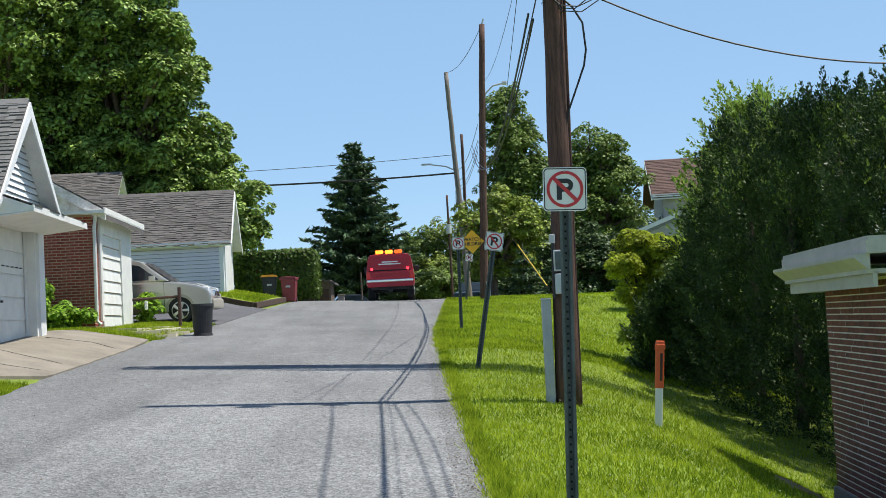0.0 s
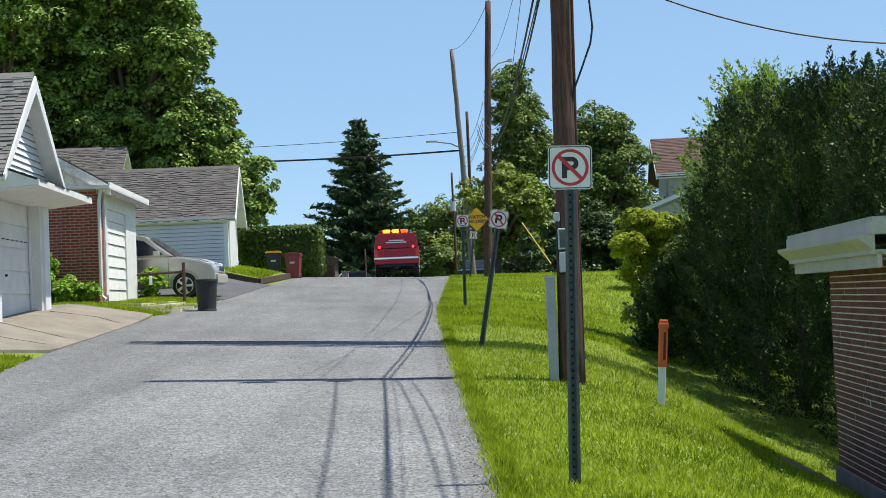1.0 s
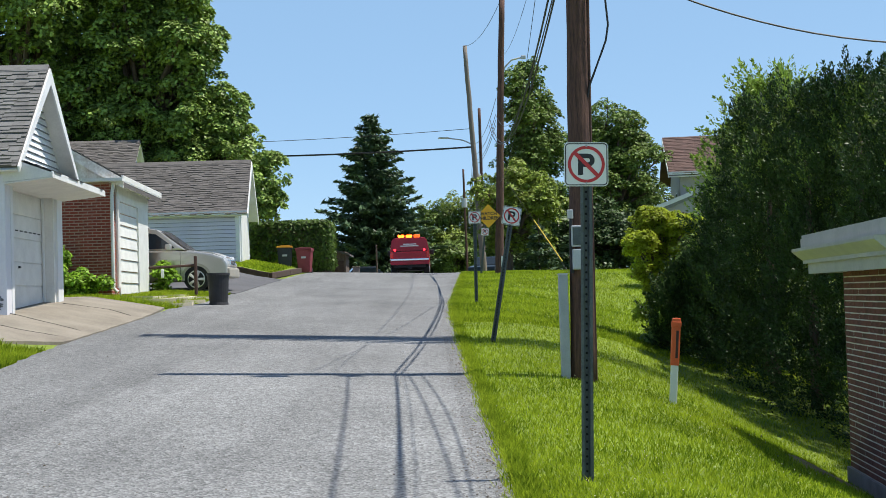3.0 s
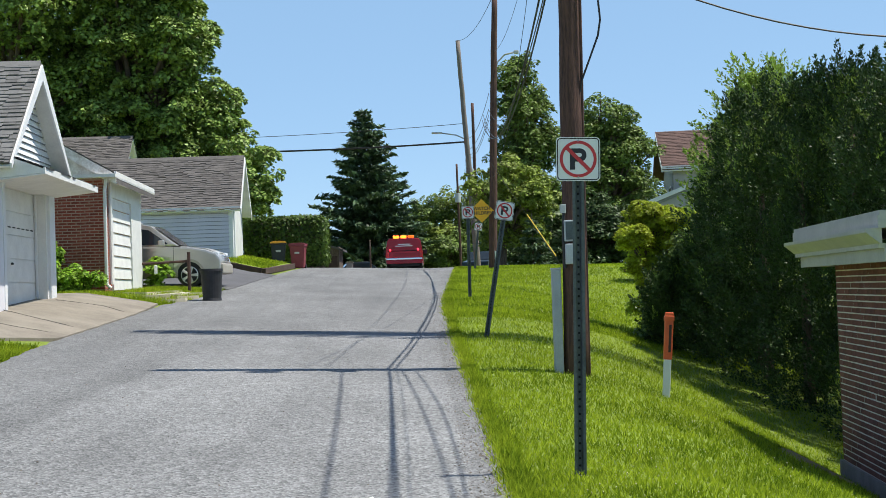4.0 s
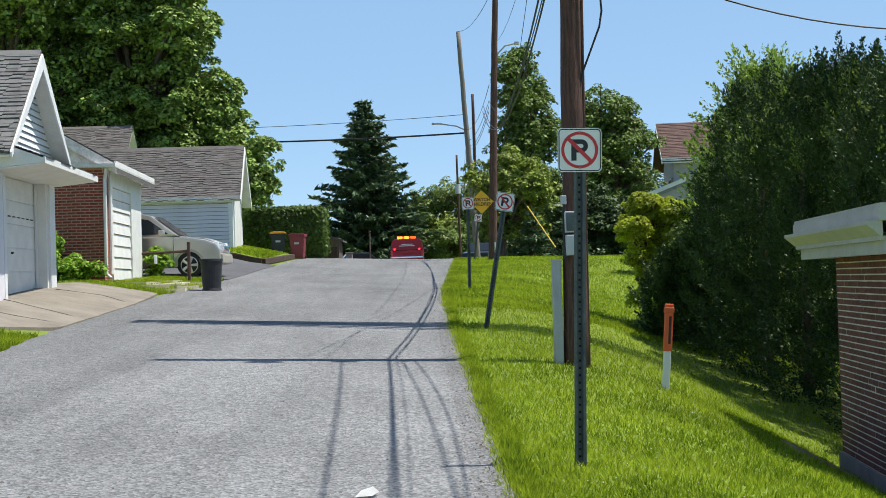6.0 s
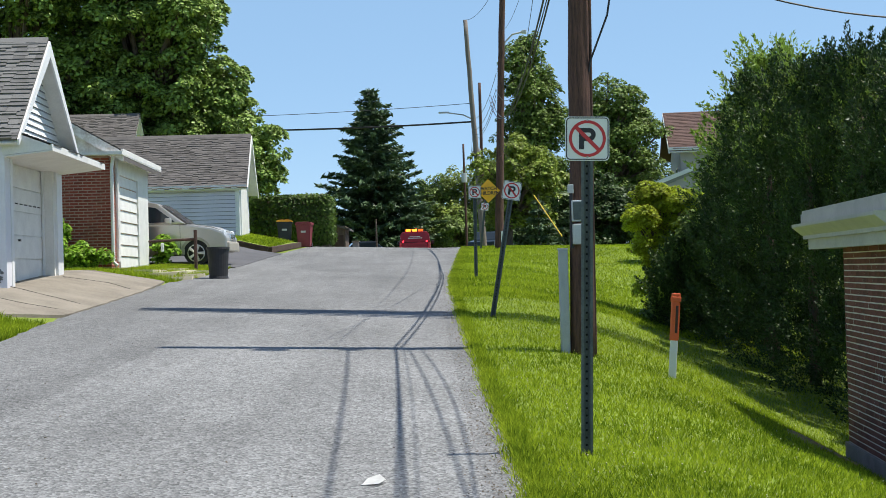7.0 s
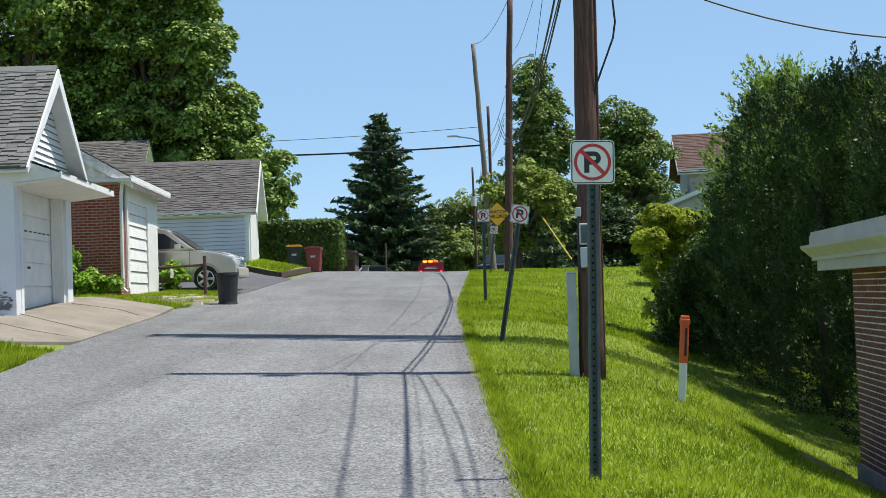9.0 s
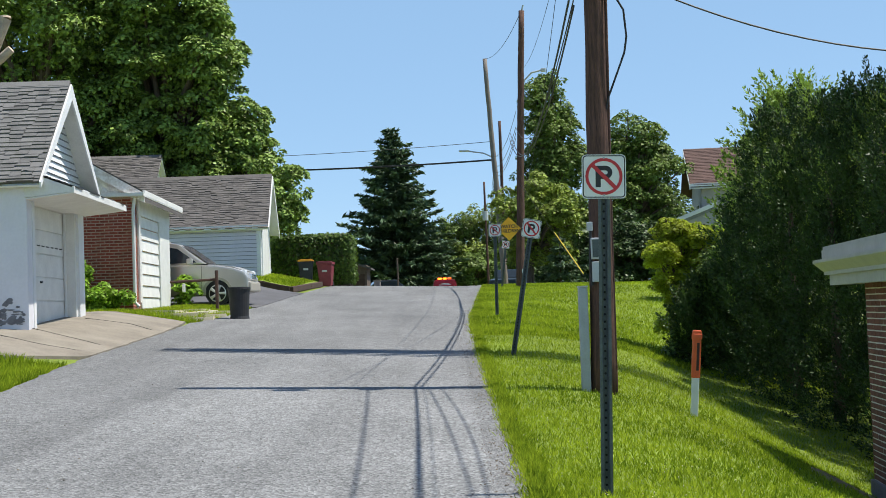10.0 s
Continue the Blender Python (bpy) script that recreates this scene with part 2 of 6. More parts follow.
def cyl(p, q, r0, r1=None, seg=12, bm=None):
    """A tapered rod from p to q."""
    bm = bm or bmesh.new()
    p, q = Vector(p), Vector(q)
    r1 = r0 if r1 is None else r1
    turn = (q - p).to_track_quat("Z", "Y").to_matrix().to_4x4()
    bmesh.ops.create_cone(bm, cap_ends=True, segments=seg, radius1=r0, radius2=r1, depth=(q - p).length, matrix=Matrix.Translation((p + q) / 2) @ turn)
    return bm


def prism(outline, depth, axis="y", bm=None, bev=0.0):
    """A closed 2D outline pushed out from 0 to depth. axis y: the outline is (x, z); axis x: (y, z); axis z: (x, y)."""
    bm = bm or bmesh.new()

    def at(a, b, d):
        return (a, d, b) if axis == "y" else (d, a, b) if axis == "x" else (a, b, d)
    lo = [bm.verts.new(at(a, b, 0)) for a, b in outline]
    hi = [bm.verts.new(at(a, b, depth)) for a, b in outline]
    k = len(outline)
    fs = [bm.faces.new(lo), bm.faces.new(hi)]
    for i in range(k):
        fs.append(bm.faces.new((lo[i], lo[(i + 1) % k], hi[(i + 1) % k], hi[i])))
    if bev:
        bmesh.ops.recalc_face_normals(bm, faces=bm.faces)
        bmesh.ops.bevel(bm, geom=list(bm.edges), offset=bev, segments=2, affect="EDGES", profile=0.6)
    return bm


def shift(bm, x, y, z):
    bmesh.ops.translate(bm, verts=bm.verts, vec=(x, y, z))
    return bm


def tube(points, r, seg=6):
    """A bent rod through points."""
    bm = bmesh.new()
    rings = []
    pts = [Vector(p) for p in points]
    for i, p in enumerate(pts):
        d = (pts[min(i + 1, len(pts) - 1)] - pts[max(i - 1, 0)]).normalized()
        a = d.cross(Vector((0.31, 0.17, 0.93))).normalized()
        b = d.cross(a)
        rr = r[i] if isinstance(r, (list, tuple)) else r
        rings.append([bm.verts.new(p + (a * math.cos(k * 2 * math.pi / seg) + b * math.sin(k * 2 * math.pi / seg)) * rr) for k in range(seg)])
    for u, v in zip(rings, rings[1:]):
        for k in range(seg):
            bm.faces.new((u[k], u[(k + 1) % seg], v[(k + 1) % seg], v[k]))
    bm.faces.new(rings[0][::-1])
    bm.faces.new(rings[-1])
    return bm


# ---- the lie of the land ----
PY = (-60, 0, 8.8, 15, 21, 32, 38, 44, 52, 57, 61, 66, 75, 86, 95, 110, 160, 400)
PZ = (-2.4, 0, 0.28, 0.55, 0.80, 1.39, 1.57, 1.94, 2.38, 2.56, 2.62, 2.60, 2.36, 2.08, 1.95, 2.0, 1.2, -4)
_yy = np.linspace(-60, 400, 921)
_zz = np.interp(_yy, PY, PZ)
_zz = np.convolve(np.pad(_zz, 4, mode="edge"), np.ones(9) / 9, "valid")


def edge_r(y):
    return np.interp(y, (-60, 8, 15, 22, 28, 33, 40, 47, 57, 70, 120), (0.8, 0.49, 0.40, 0.32, 0.30, 0.36, 0.55, 0.80, 1.17, 1.3, 1.0))


def edge_l(y):
    return np.interp(y, (-60, 14, 16.5, 20, 29, 32, 38, 44, 50, 58, 70, 120), (-4.6, -5.2, -5.5, -5.8, -5.9, -5.6, -5.9, -5.7, -5.45, -5.3, -5.2, -5.2))


def height(x, y):
    """Ground height at x, y (arrays or numbers)."""
    x, y = np.asarray(x, float), np.asarray(y, float)
    z = np.interp(y, _yy, _zz)
    u = np.maximum(0, x - edge_r(y))
    a = np.interp(y, (-60, 0, 8, 17, 25, 35, 55, 80), (0.10, 0.10, 0.105, 0.105, 0.075, 0.045, 0.006, 0.0))
    z = z - a * u * u / (1 + (u / 6) ** 2) * np.minimum(u / 4.2, 1) ** 0.6
    v = np.maximum(0, -x)
    z = z + 0.04 * np.minimum(v, 6.2)
    k = np.clip((-5.9 - x) / 1.7, 0, 1)
    z = z + k * np.interp(y, (0, 22, 28, 33, 41, 45, 60, 90), (0.3, 0.36, 0.36, 0.12, 0.12, 0.45, 0.3, 0.1))
    return z


def H(x, y):
    return float(height(x, y))


# ---- ground and road ----
def grid_mesh(xs, ys, fz, material):
    X, Y = np.meshgrid(xs, ys)
    Z = fz(X, Y)
    v = np.stack([X.ravel(), Y.ravel(), Z.ravel()], 1)
    nx, ny = len(xs), len(ys)
    f = [(j * nx + i, j * nx + i + 1, (j + 1) * nx + i + 1, (j + 1) * nx + i) for j in range(ny - 1) for i in range(nx - 1)]
    me = me_from("grid", v, f, material)
    for p in me.polygons:
        p.use_smooth = True
    return me


def spread(*stretches):
    return np.concatenate([np.arange(a, b, s) for a, b, s in stretches])


gx = spread((-900, -60, 60), (-60, -14, 4), (-14, 12, 0.35), (12, 60, 3), (60, 961, 60))
gy = spread((-300, -20, 20), (-20, 66, 0.5), (66, 140, 3), (140, 400, 20), (400, 2001, 100))


def lawn_z(x, y):
    z = height(x, y)
    on_road = (x > edge_l(y) + 0.1) & (x < edge_r(y) - 0.1)
    return z - np.where(on_road, 0.08, 0.0)


ground = tagged(new("ground", grid_mesh(gx, gy, lawn_z, M_GRASS)), "grassy ground falling away to the lawn beside the road", "ground", kind="structure")


def strip(name, left, right, y0, y1, step, material, lift, cols=9, skirt=0.1, jag=0.0):
    """A paved sheet between two edge functions, with turned-down sides."""
    ys = np.arange(y0, y1 + 1e-6, step)
    v, f = [], []
    rng = np.random.default_rng(5)
    for y in ys:
        a, b = float(left(y)), float(right(y))
        if jag:
            a += jag * (noise.noise(Vector((0.0, y * 1.7, 3.1))) + 0.5 * noise.noise(Vector((0.0, y * 6, 1.1))))
            b += jag * (noise.noise(Vector((5.0, y * 1.7, 3.1))) + 0.7 * noise.noise(Vector((5.0, y * 6, 1.1))))
        xs = np.linspace(a, b, cols)
        v.append((a, y, H(a, y) + lift - skirt))
        v += [(x, y, H(x, y) + lift) for x in xs]
        v.append((b, y, H(b, y) + lift - skirt))
    w = cols + 2
    for j in range(len(ys) - 1):
        f += [(j * w + i, j * w + i + 1, (j + 1) * w + i + 1, (j + 1) * w + i) for i in range(w - 1)]
    ob = new(name, me_from(name, v, f, material))
    return ob


road = tagged(strip("road", edge_l, edge_r, -40, 150, 0.25, M_ASPHALT, 0.03, 15, 0.12, 0.10), "worn pale grey asphalt lane with uneven edges", "road", kind="structure")
patch = tagged(strip("road_patch", lambda y: np.interp(y, (4, 17, 24), (-3.6, -3.35, -3.2)), lambda y: edge_r(y) - 0.25, 3.0, 22.0, 0.25, M_PATCH, 0.034, 9, 0.006), "slightly paler resurfaced strip of asphalt", "road patch", kind="structure")
pad = tagged(strip("driveway_asphalt", lambda y: np.interp(y, (33, 37, 50), (-9.6, -11, -11)), lambda y: edge_l(y) + 0.1, 37.9, 47.0, 0.3, M_PAD, 0.045, 7), "dark asphalt parking pad beside the lane", "driveway", kind="structure")
apron = tagged(strip("driveway_concrete", lambda y: np.interp(y, (24, 28.5, 29.2), (-14.0, -14.0, -7.5)), lambda y: np.interp(y, (19.2, 20.8, 26, 29.2), (-6.6, -5.82, -5.85, -6.0)), 19.2, 29.2, 0.3, M_CONC, 0.05, 12, 0.12, 0.03), "old buff concrete apron before the garage", "driveway", kind="structure")

# ---- garages ----
RZ = 2.4


def garage_frame(x, y, z):
    return pose(x, y, z, 0, 0, RZ)


def shingles(parent, name, p0, along, down, length, run, material, step=0.13, wide=0.24, seed=1):
    """Rows of overlapping shingle tabs on a roof plane. p0: a ridge end; along: unit way along the ridge; down: unit way down the slope."""
    rng = random.Random(seed)
    p0, along, down = Vector(p0), Vector(along).normalized(), Vector(down).normalized()
    up = along.cross(down).normalized()
    if up.z < 0:
        up = -up
    v, f = [], []
    for r in range(int(run / step) + 1):
        a = -rng.random() * wide
        while a < length:
            w = wide * rng.uniform(0.75, 1.2)
            s0, s1 = max(a, 0), min(a + w - 0.004, length)
            if s1 > s0 + 0.02:
                t = 0.014 + rng.random() * 0.014
                d1 = min((r + 1) * step, run) + (rng.choice((0.0, 0.045)) if r else 0.0) + rng.uniform(-0.004, 0.004)
                q = [p0 + along * s + down * d + up * h for s, d, h in ((s0, r * step - 0.01, 0.004), (s1, r * step - 0.01, 0.004), (s1, d1, t + 0.006), (s0, d1, t + 0.006), (s0, d1, 0.0), (s1, d1, 0.0))]
                k = len(v)
                v += q
                f += [(k, k + 1, k + 2, k + 3), (k + 3, k + 2, k + 5, k + 4)]
            a += w
    ob = new(name, me_from(name, v, f, material))
    ob.parent = parent
    return tagged(ob, kind="stuff")


def lap_siding(parent, width, z0, z1, m, lap=0.11, material=M_SIDING, top=None, name="siding_board"):
    """Lapped boards as pieces on a wall plane: local x along, y out (minus), z up. top(z) gives the span (a, b) at a height."""
    z = z0
    cache = {}
    while z < z1 - 0.02:
        h = min(lap, z1 - z)
        a, b = top(z + h * 0.5) if top else (0, width)
        if b - a > 0.08:
            key = (round(b - a, 3), round(h, 3))
            if key not in cache:
                L = b - a
                j = 0.016
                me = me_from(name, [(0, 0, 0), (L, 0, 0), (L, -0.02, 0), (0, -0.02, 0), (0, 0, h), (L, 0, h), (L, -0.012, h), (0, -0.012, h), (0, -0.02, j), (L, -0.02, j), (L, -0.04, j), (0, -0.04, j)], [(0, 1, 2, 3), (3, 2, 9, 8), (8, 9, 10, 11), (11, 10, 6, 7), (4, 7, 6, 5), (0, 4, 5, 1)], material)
                # underside and bottom strip carry the shade of the lap as a dark colour
                me.materials.append(M_LAPSHADE)
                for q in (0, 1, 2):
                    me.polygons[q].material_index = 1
                cache[key] = me
            ob = new(name, cache[key])
            ob.parent = parent
            ob.matrix_basis = m @ pose(a, 0, z)
        z += lap


def slope_slab(x0, x1, ya, za, yb, zb, thick=0.09):
    """A roof slab running along x between (ya, za) and (yb, zb)."""
    n = Vector((0, za - zb, yb - ya)).normalized()
    if n.z < 0:
        n = -n
    o = n * thick
    return shift(prism([(ya, za), (yb, zb), (yb - o.y, zb - o.z), (ya - o.y, za - o.z)], x1 - x0, "x"), x0, 0, 0)


def gable_garage(name, m, label, L, D, wall_h, rise, over, rake, wall_mat, roof_mat, gable=None, seed=1):
    """A garage whose gable front lies on local x = 0 from y = 0 to L and which reaches back to x = -D. Ridge along x."""
    g = thing(name, m, label, "garage")
    t = 0.18
    hm = L / 2
    # side wall to the lane's lower end, back wall, far wall
    part("side_wall", box(-D, 0, -0.6, -0.02, t, wall_h), wall_mat, g)
    part("far_wall", box(-D, L - t, -0.6, -0.02, L, wall_h), wall_mat, g)
    part("back_wall", prism([(t, -0.6), (L - t, -0.6), (L - t, wall_h), (hm, wall_h + rise * 0.93), (t, wall_h)], 0.15, "x"), wall_mat, g).matrix_basis = pose(-D, 0, 0)
    k = rise / hm
    for nm, s in (("roof_slope", -1), ("roof_slope", 1)):
        ye = hm + s * (hm + over)
        part(nm, slope_slab(-D - 0.2, rake, hm, wall_h + rise, ye, wall_h - over * k, 0.05), roof_mat, g)
        part("soffit_panel", slope_slab(-D - 0.18, rake - 0.005, hm, wall_h + rise - 0.075, ye, wall_h - over * k - 0.075, 0.04), M_OLDWHITE, g)
        dirv = (0, s, -k)
        run = math.hypot(hm + over, (hm + over) * k)
        shingles(g, "shingle_roofing", (-D - 0.2, hm, wall_h + rise + 0.012), (1, 0, 0), dirv, D + 0.2 + rake, run + 0.03, roof_mat, seed=seed + s)
    part("ridge_cap", prism([(hm - 0.14, wall_h + rise - 0.14 * k + 0.03), (hm, wall_h + rise + 0.035), (hm + 0.14, wall_h + rise - 0.14 * k + 0.03), (hm + 0.14, wall_h + rise - 0.14 * k + 0.045), (hm, wall_h + rise + 0.06), (hm - 0.14, wall_h + rise - 0.14 * k + 0.045)], D + 0.2 + rake, "x"), roof_mat, g).matrix_basis = pose(-D - 0.2, 0, 0)
    return g


# garage with the awning over its door
L1, HM1, RISE1 = 4.25, 2.125, 1.90
G1 = (-7.46, 22.93, 1.62)
g1 = gable_garage("garage", garage_frame(*G1), "white painted block garage with a steep shingled gable roof", L1, 6.5, 2.66, RISE1, 0.22, 0.30, M_BLOCK, M_SHINGLE)


def garage_door(parent, y0, y1, z0, z1, x, rows, lap_out, dark_row=None, label="white sectional garage door"):
    door = part("garage_door", box(x - 0.05, y0, z0, x - 0.012, y1, z1), M_OLDWHITE, parent, label)
    hh = (z1 - z0) / rows
    for r in range(rows):
        b = bmesh.new()
        z = z0 + r * hh
        prism([(x - 0.012, z + 0.012), (x + lap_out, z + 0.012), (x + 0.004, z + hh - 0.012), (x - 0.012, z + hh - 0.012)], y1 - y0 - 0.02, "y", b)
        shift(b, 0, y0 + 0.01, 0)
        part("door_panel", b, M_OLDWHITE, door)
    return door


# bare patches where the paint has gone from the lower courses
prng = random.Random(77)
for i in range(70):
    z0 = abs(prng.gauss(0, 0.15)) - 0.03
    w, h = prng.uniform(0.04, 0.2), prng.uniform(0.02, 0.09)
    x0 = -0.02 - w - prng.random() * 0.6
    o = [(x0 + w * (0.5 + 0.5 * math.cos(q) * prng.uniform(0.6, 1.1)), z0 + h * (0.5 + 0.5 * math.sin(q) * prng.uniform(0.6, 1.1))) for q in [k * math.pi / 5 for k in range(10)]]
    part("bare_block", shift(prism(o, 0.02, "y"), 0, -0.0185 - 0.0002 * i, 0), M_BARE, g1)
for z0 in (0.2, 0.42, 0.64):
    part("block_course", box(-6.4, -0.004, z0, -0.46, 0.01, z0 + 0.19, 0.003), M_BLOCK, g1)
# front of the first garage: corner posts, lintel, recessed door
part("corner_post", box(-0.45, -0.012, -0.6, 0.02, 0.30, 2.6), M_BLOCK, g1)
part("door_post", box(-0.03, 0.30, -0.1, 0.03, 0.46, 2.6), M_WHITE, g1)
part("door_post", box(-0.30, 3.62, -0.1, 0.03, 4.05, 2.6), M_WHITE, g1)
part("far_jamb", box(-0.32, 3.50, -0.1, -0.02, 3.62, 2.5), M_OLDWHITE, g1)
part("jamb_stop", box(-0.24, 3.47, -0.05, -0.20, 3.50, 2.2), M_WHITE, g1)
part("lintel", box(-0.40, 0.30, 2.18, 0.0, 4.0, 2.66), M_OLDWHITE, g1)
d1 = garage_door(g1, 0.48, 3.50, -0.02, 2.18, -0.26, 5, 0.012)
part("door_handle", box(-0.25, 1.75, 0.75, -0.22, 1.84, 0.79), M_BLACKP, d1, "small black handle")
part("door_latch", box(-0.25, 1.2, 0.06, -0.22, 1.3, 0.09), M_BLACKP, d1)
for i in range(9):
    part("window_slot", box(-0.252, 0.62 + i * 0.32, 1.44, -0.243, 0.80 + i * 0.32, 1.462), M_DARK, d1)
# gable boards over the awning
part("gable_wall", prism([(0.05, 2.6), (L1 - 0.05, 2.6), (HM1, 2.6 + RISE1 - 0.04)], 0.10, "x"), M_WHITE, g1).matrix_basis = pose(-0.12, 0, 0)
gm = Matrix.Translation((-0.02, 0, 0)) @ pose(0, 0, 0, 0, 0, 90)
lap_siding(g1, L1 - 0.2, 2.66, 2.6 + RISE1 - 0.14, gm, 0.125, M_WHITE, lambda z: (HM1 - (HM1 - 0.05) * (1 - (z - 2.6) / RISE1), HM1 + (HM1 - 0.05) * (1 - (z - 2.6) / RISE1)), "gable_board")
# barge boards
for s in (-1, 1):
    ye = HM1 + s * (HM1 + 0.22)
    k = RISE1 / HM1
    part("barge_board", prism([(HM1, 2.66 + RISE1 - 0.02), (ye, 2.66 - 0.22 * k - 0.02), (ye - s * 0.02, 2.66 - 0.22 * k - 0.12), (HM1, 2.66 + RISE1 - 0.32)], 0.035, "x"), M_WHITE, g1).matrix_basis = pose(0.30, 0, 0)
# awning
aw = part("awning", prism([(0.0, 2.66), (0.84, 2.34), (0.84, 2.27), (0.0, 2.19)], L1 + 0.05, "y"), M_OLDWHITE, g1, "shallow shingled awning over the door")
aw.matrix_basis = pose(0, -0.05, 0)
part("awning_fascia", box(0.84, -0.06, 2.245, 0.87, L1 + 0.06, 2.36), M_OLDWHITE, aw)
part("awning_soffit", prism([(0.02, 2.16), (0.84, 2.245), (0.84, 2.265), (0.02, 2.185)], L1, "y"), M_OLDWHITE, aw)
shingles(g1, "awning_roofing", (0.0, -0.06, 2.675), (0, 1, 0), (0.84, 0, -0.32), L1 + 0.08, 0.90, M_SHINGLE, seed=9)

# brick garage: ridge along the lane, gable to the viewer
G2 = (-7.937, 32.4, 1.95)
g2 = thing("brick_garage", garage_frame(*G2), "small red brick garage with peeling white gable and eaves", "garage")
W2, L2, WH2 = 5.6, 5.25, 2.72
part("wall_core", box(-W2, 0.02, -0.5, -0.02, L2 - 0.02, WH2), M_MORTAR_R, g2)
part("gable_wall", prism([(-W2 + 0.02, WH2), (-0.02, WH2), (-0.02, WH2 + 0.12), (-W2 / 2, WH2 + 1.75), (-W2 + 0.02, WH2 + 0.12)], L2 - 0.1, "y"), M_PEEL, g2).matrix_basis = pose(0, 0.05, 0)
for i in range(14):
    xx = -W2 + 0.2 + i * 0.4
    hh = 1.75 * (1 - abs(xx + W2 / 2) / (W2 / 2)) + 0.1
    part("batten", box(xx, 0.03, WH2, xx + 0.05, 0.05, WH2 + max(hh, 0.1)), M_PEEL, g2)
k2 = 1.63 / (W2 / 2)
for s in (-1, 1):
    xe = -W2 / 2 + s * (W2 / 2 + 0.34)
    ze = WH2 + 1.78 - k2 * (W2 / 2 + 0.34)
    b = prism([(-W2 / 2, WH2 + 1.80), (xe, ze), (xe, ze - 0.11), (-W2 / 2, WH2 + 1.68)], L2 + 0.33, "y")
    part("roof_slope", b, M_SHINGLE_B, g2).matrix_basis = pose(0, -0.08, 0)
    part("rake_board", prism([(-W2 / 2, WH2 + 1.90), (xe, ze + 0.10), (xe, ze - 0.14), (-W2 / 2, WH2 + 1.63)], 0.04, "y"), M_PEEL, g2).matrix_basis = pose(0, -0.12, 0)
    shingles(g2, "shingle_roofing", (-W2 / 2, -0.10, WH2 + 1.815), (0, 1, 0), (s, 0, -k2), L2 + 0.37, (W2 / 2 + 0.22) * math.hypot(1, k2), M_SHINGLE_B, seed=4 + s)
part("eave_board", box(0.30, -0.10, WH2 + 0.0, 0.345, L2 + 0.26, WH2 + 0.13), M_OLDWHITE, g2)
part("soffit", box(-0.02, -0.08, WH2 - 0.03, 0.34, L2 + 0.24, WH2), M_OLDWHITE, g2)
part("eave_return", box(-0.62, -0.26, WH2 - 0.02, 0.35, -0.02, WH2 + 0.06), M_OLDWHITE, g2)
part("lintel", box(-0.1, 0.85, 2.3, 0.03, L2 - 0.15, WH2 - 0.03), M_OLDWHITE, g2)
part("jamb", box(-0.1, 0.88, -0.1, 0.03, 1.0, 2.3), M_OLDWHITE, g2)
part("jamb", box(-0.25, 3.45, -0.1, 0.04, 4.95, 2.3), M_OLDWHITE, g2)
garage_door(g2, 1.0, 3.45, -0.05, 2.3, -0.02, 8, 0.03, label="weathered white slatted garage door")
part("downspout", tube([(0.10, -0.06, 2.70), (0.05, -0.06, 2.4), (0.04, -0.06, 0.1), (0.14, -0.06, 0.0)], 0.045, 8), M_OLDWHITE, g2, "white metal downspout")
part("downspout", tube([(0.07, 0.42, 2.68), (0.07, 0.42, 0.1)], 0.05, 8), M_OLDWHITE, g2)

# white garage with lapped siding
G3 = (-7.42, 49.9, 3.05)
g3 = gable_garage("siding_garage", garage_frame(*G3), "white vinyl sided garage with brown-grey shingled gable roof", 3.9, 9.0, 2.16, 1.92, 0.25, 0.35, M_SIDING, M_SHINGLE_B, seed=20)
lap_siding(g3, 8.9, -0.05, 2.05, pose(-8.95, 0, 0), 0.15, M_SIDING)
part("corner_board", box(-0.12, -0.035, -0.1, 0.03, 0.10, 2.1), M_WHITE, g3)
part("front_wall", prism([(0.0, -0.4), (3.9, -0.4), (3.9, 2.16), (1.95, 4.05), (0, 2.16)], 0.1, "x"), M_WHITE, g3).matrix_basis = pose(-0.1, 0, 0)
part("garage_door", box(0.0, 0.75, -0.1, 0.02, 3.1, 2.0), M_OLDWHITE, g3, "plain pale garage door")
part("door_trim", box(0.0, 0.5, -0.1, 0.05, 0.7, 2.1), M_WHITE, g3)
part("soffit_board", box(-8.9, -0.24, 1.86, 0.34, -0.03, 1.89), M_WHITE, g3)
part("gutter_board", box(-9.0, -0.27, 1.86, 0.34, -0.24, 1.99), M_WHITE, g3)
for s in (-1, 1):
    k = 1.92 / 1.95
    part("barge_board", prism([(1.95, 2.16 + 1.92 - 0.02), (1.95 + s * 2.2, 2.16 - 0.25 * k - 0.02), (1.95 + s * 2.18, 2.16 - 0.25 * k - 0.22), (1.95, 2.16 + 1.92 - 0.26)], 0.035, "x"), M_WHITE, g3).matrix_basis = pose(0.35, 0, 0)

# the house whose roof shows behind it
g4 = gable_garage("rear_house", garage_frame(-13.7, 58.5, 3.2), "grey shingled roof of a house behind the garages", 5.0, 7.0, 3.9, 2.1, 0.3, 0.3, M_HOUSEW, M_SHINGLE_B, seed=31)
part("front_wall", prism([(0.0, -0.4), (5.0, -0.4), (5.0, 3.9), (2.5, 5.95), (0, 3.9)], 0.1, "x"), M_WHITE, g4).matrix_basis = pose(-0.1, 0, 0)

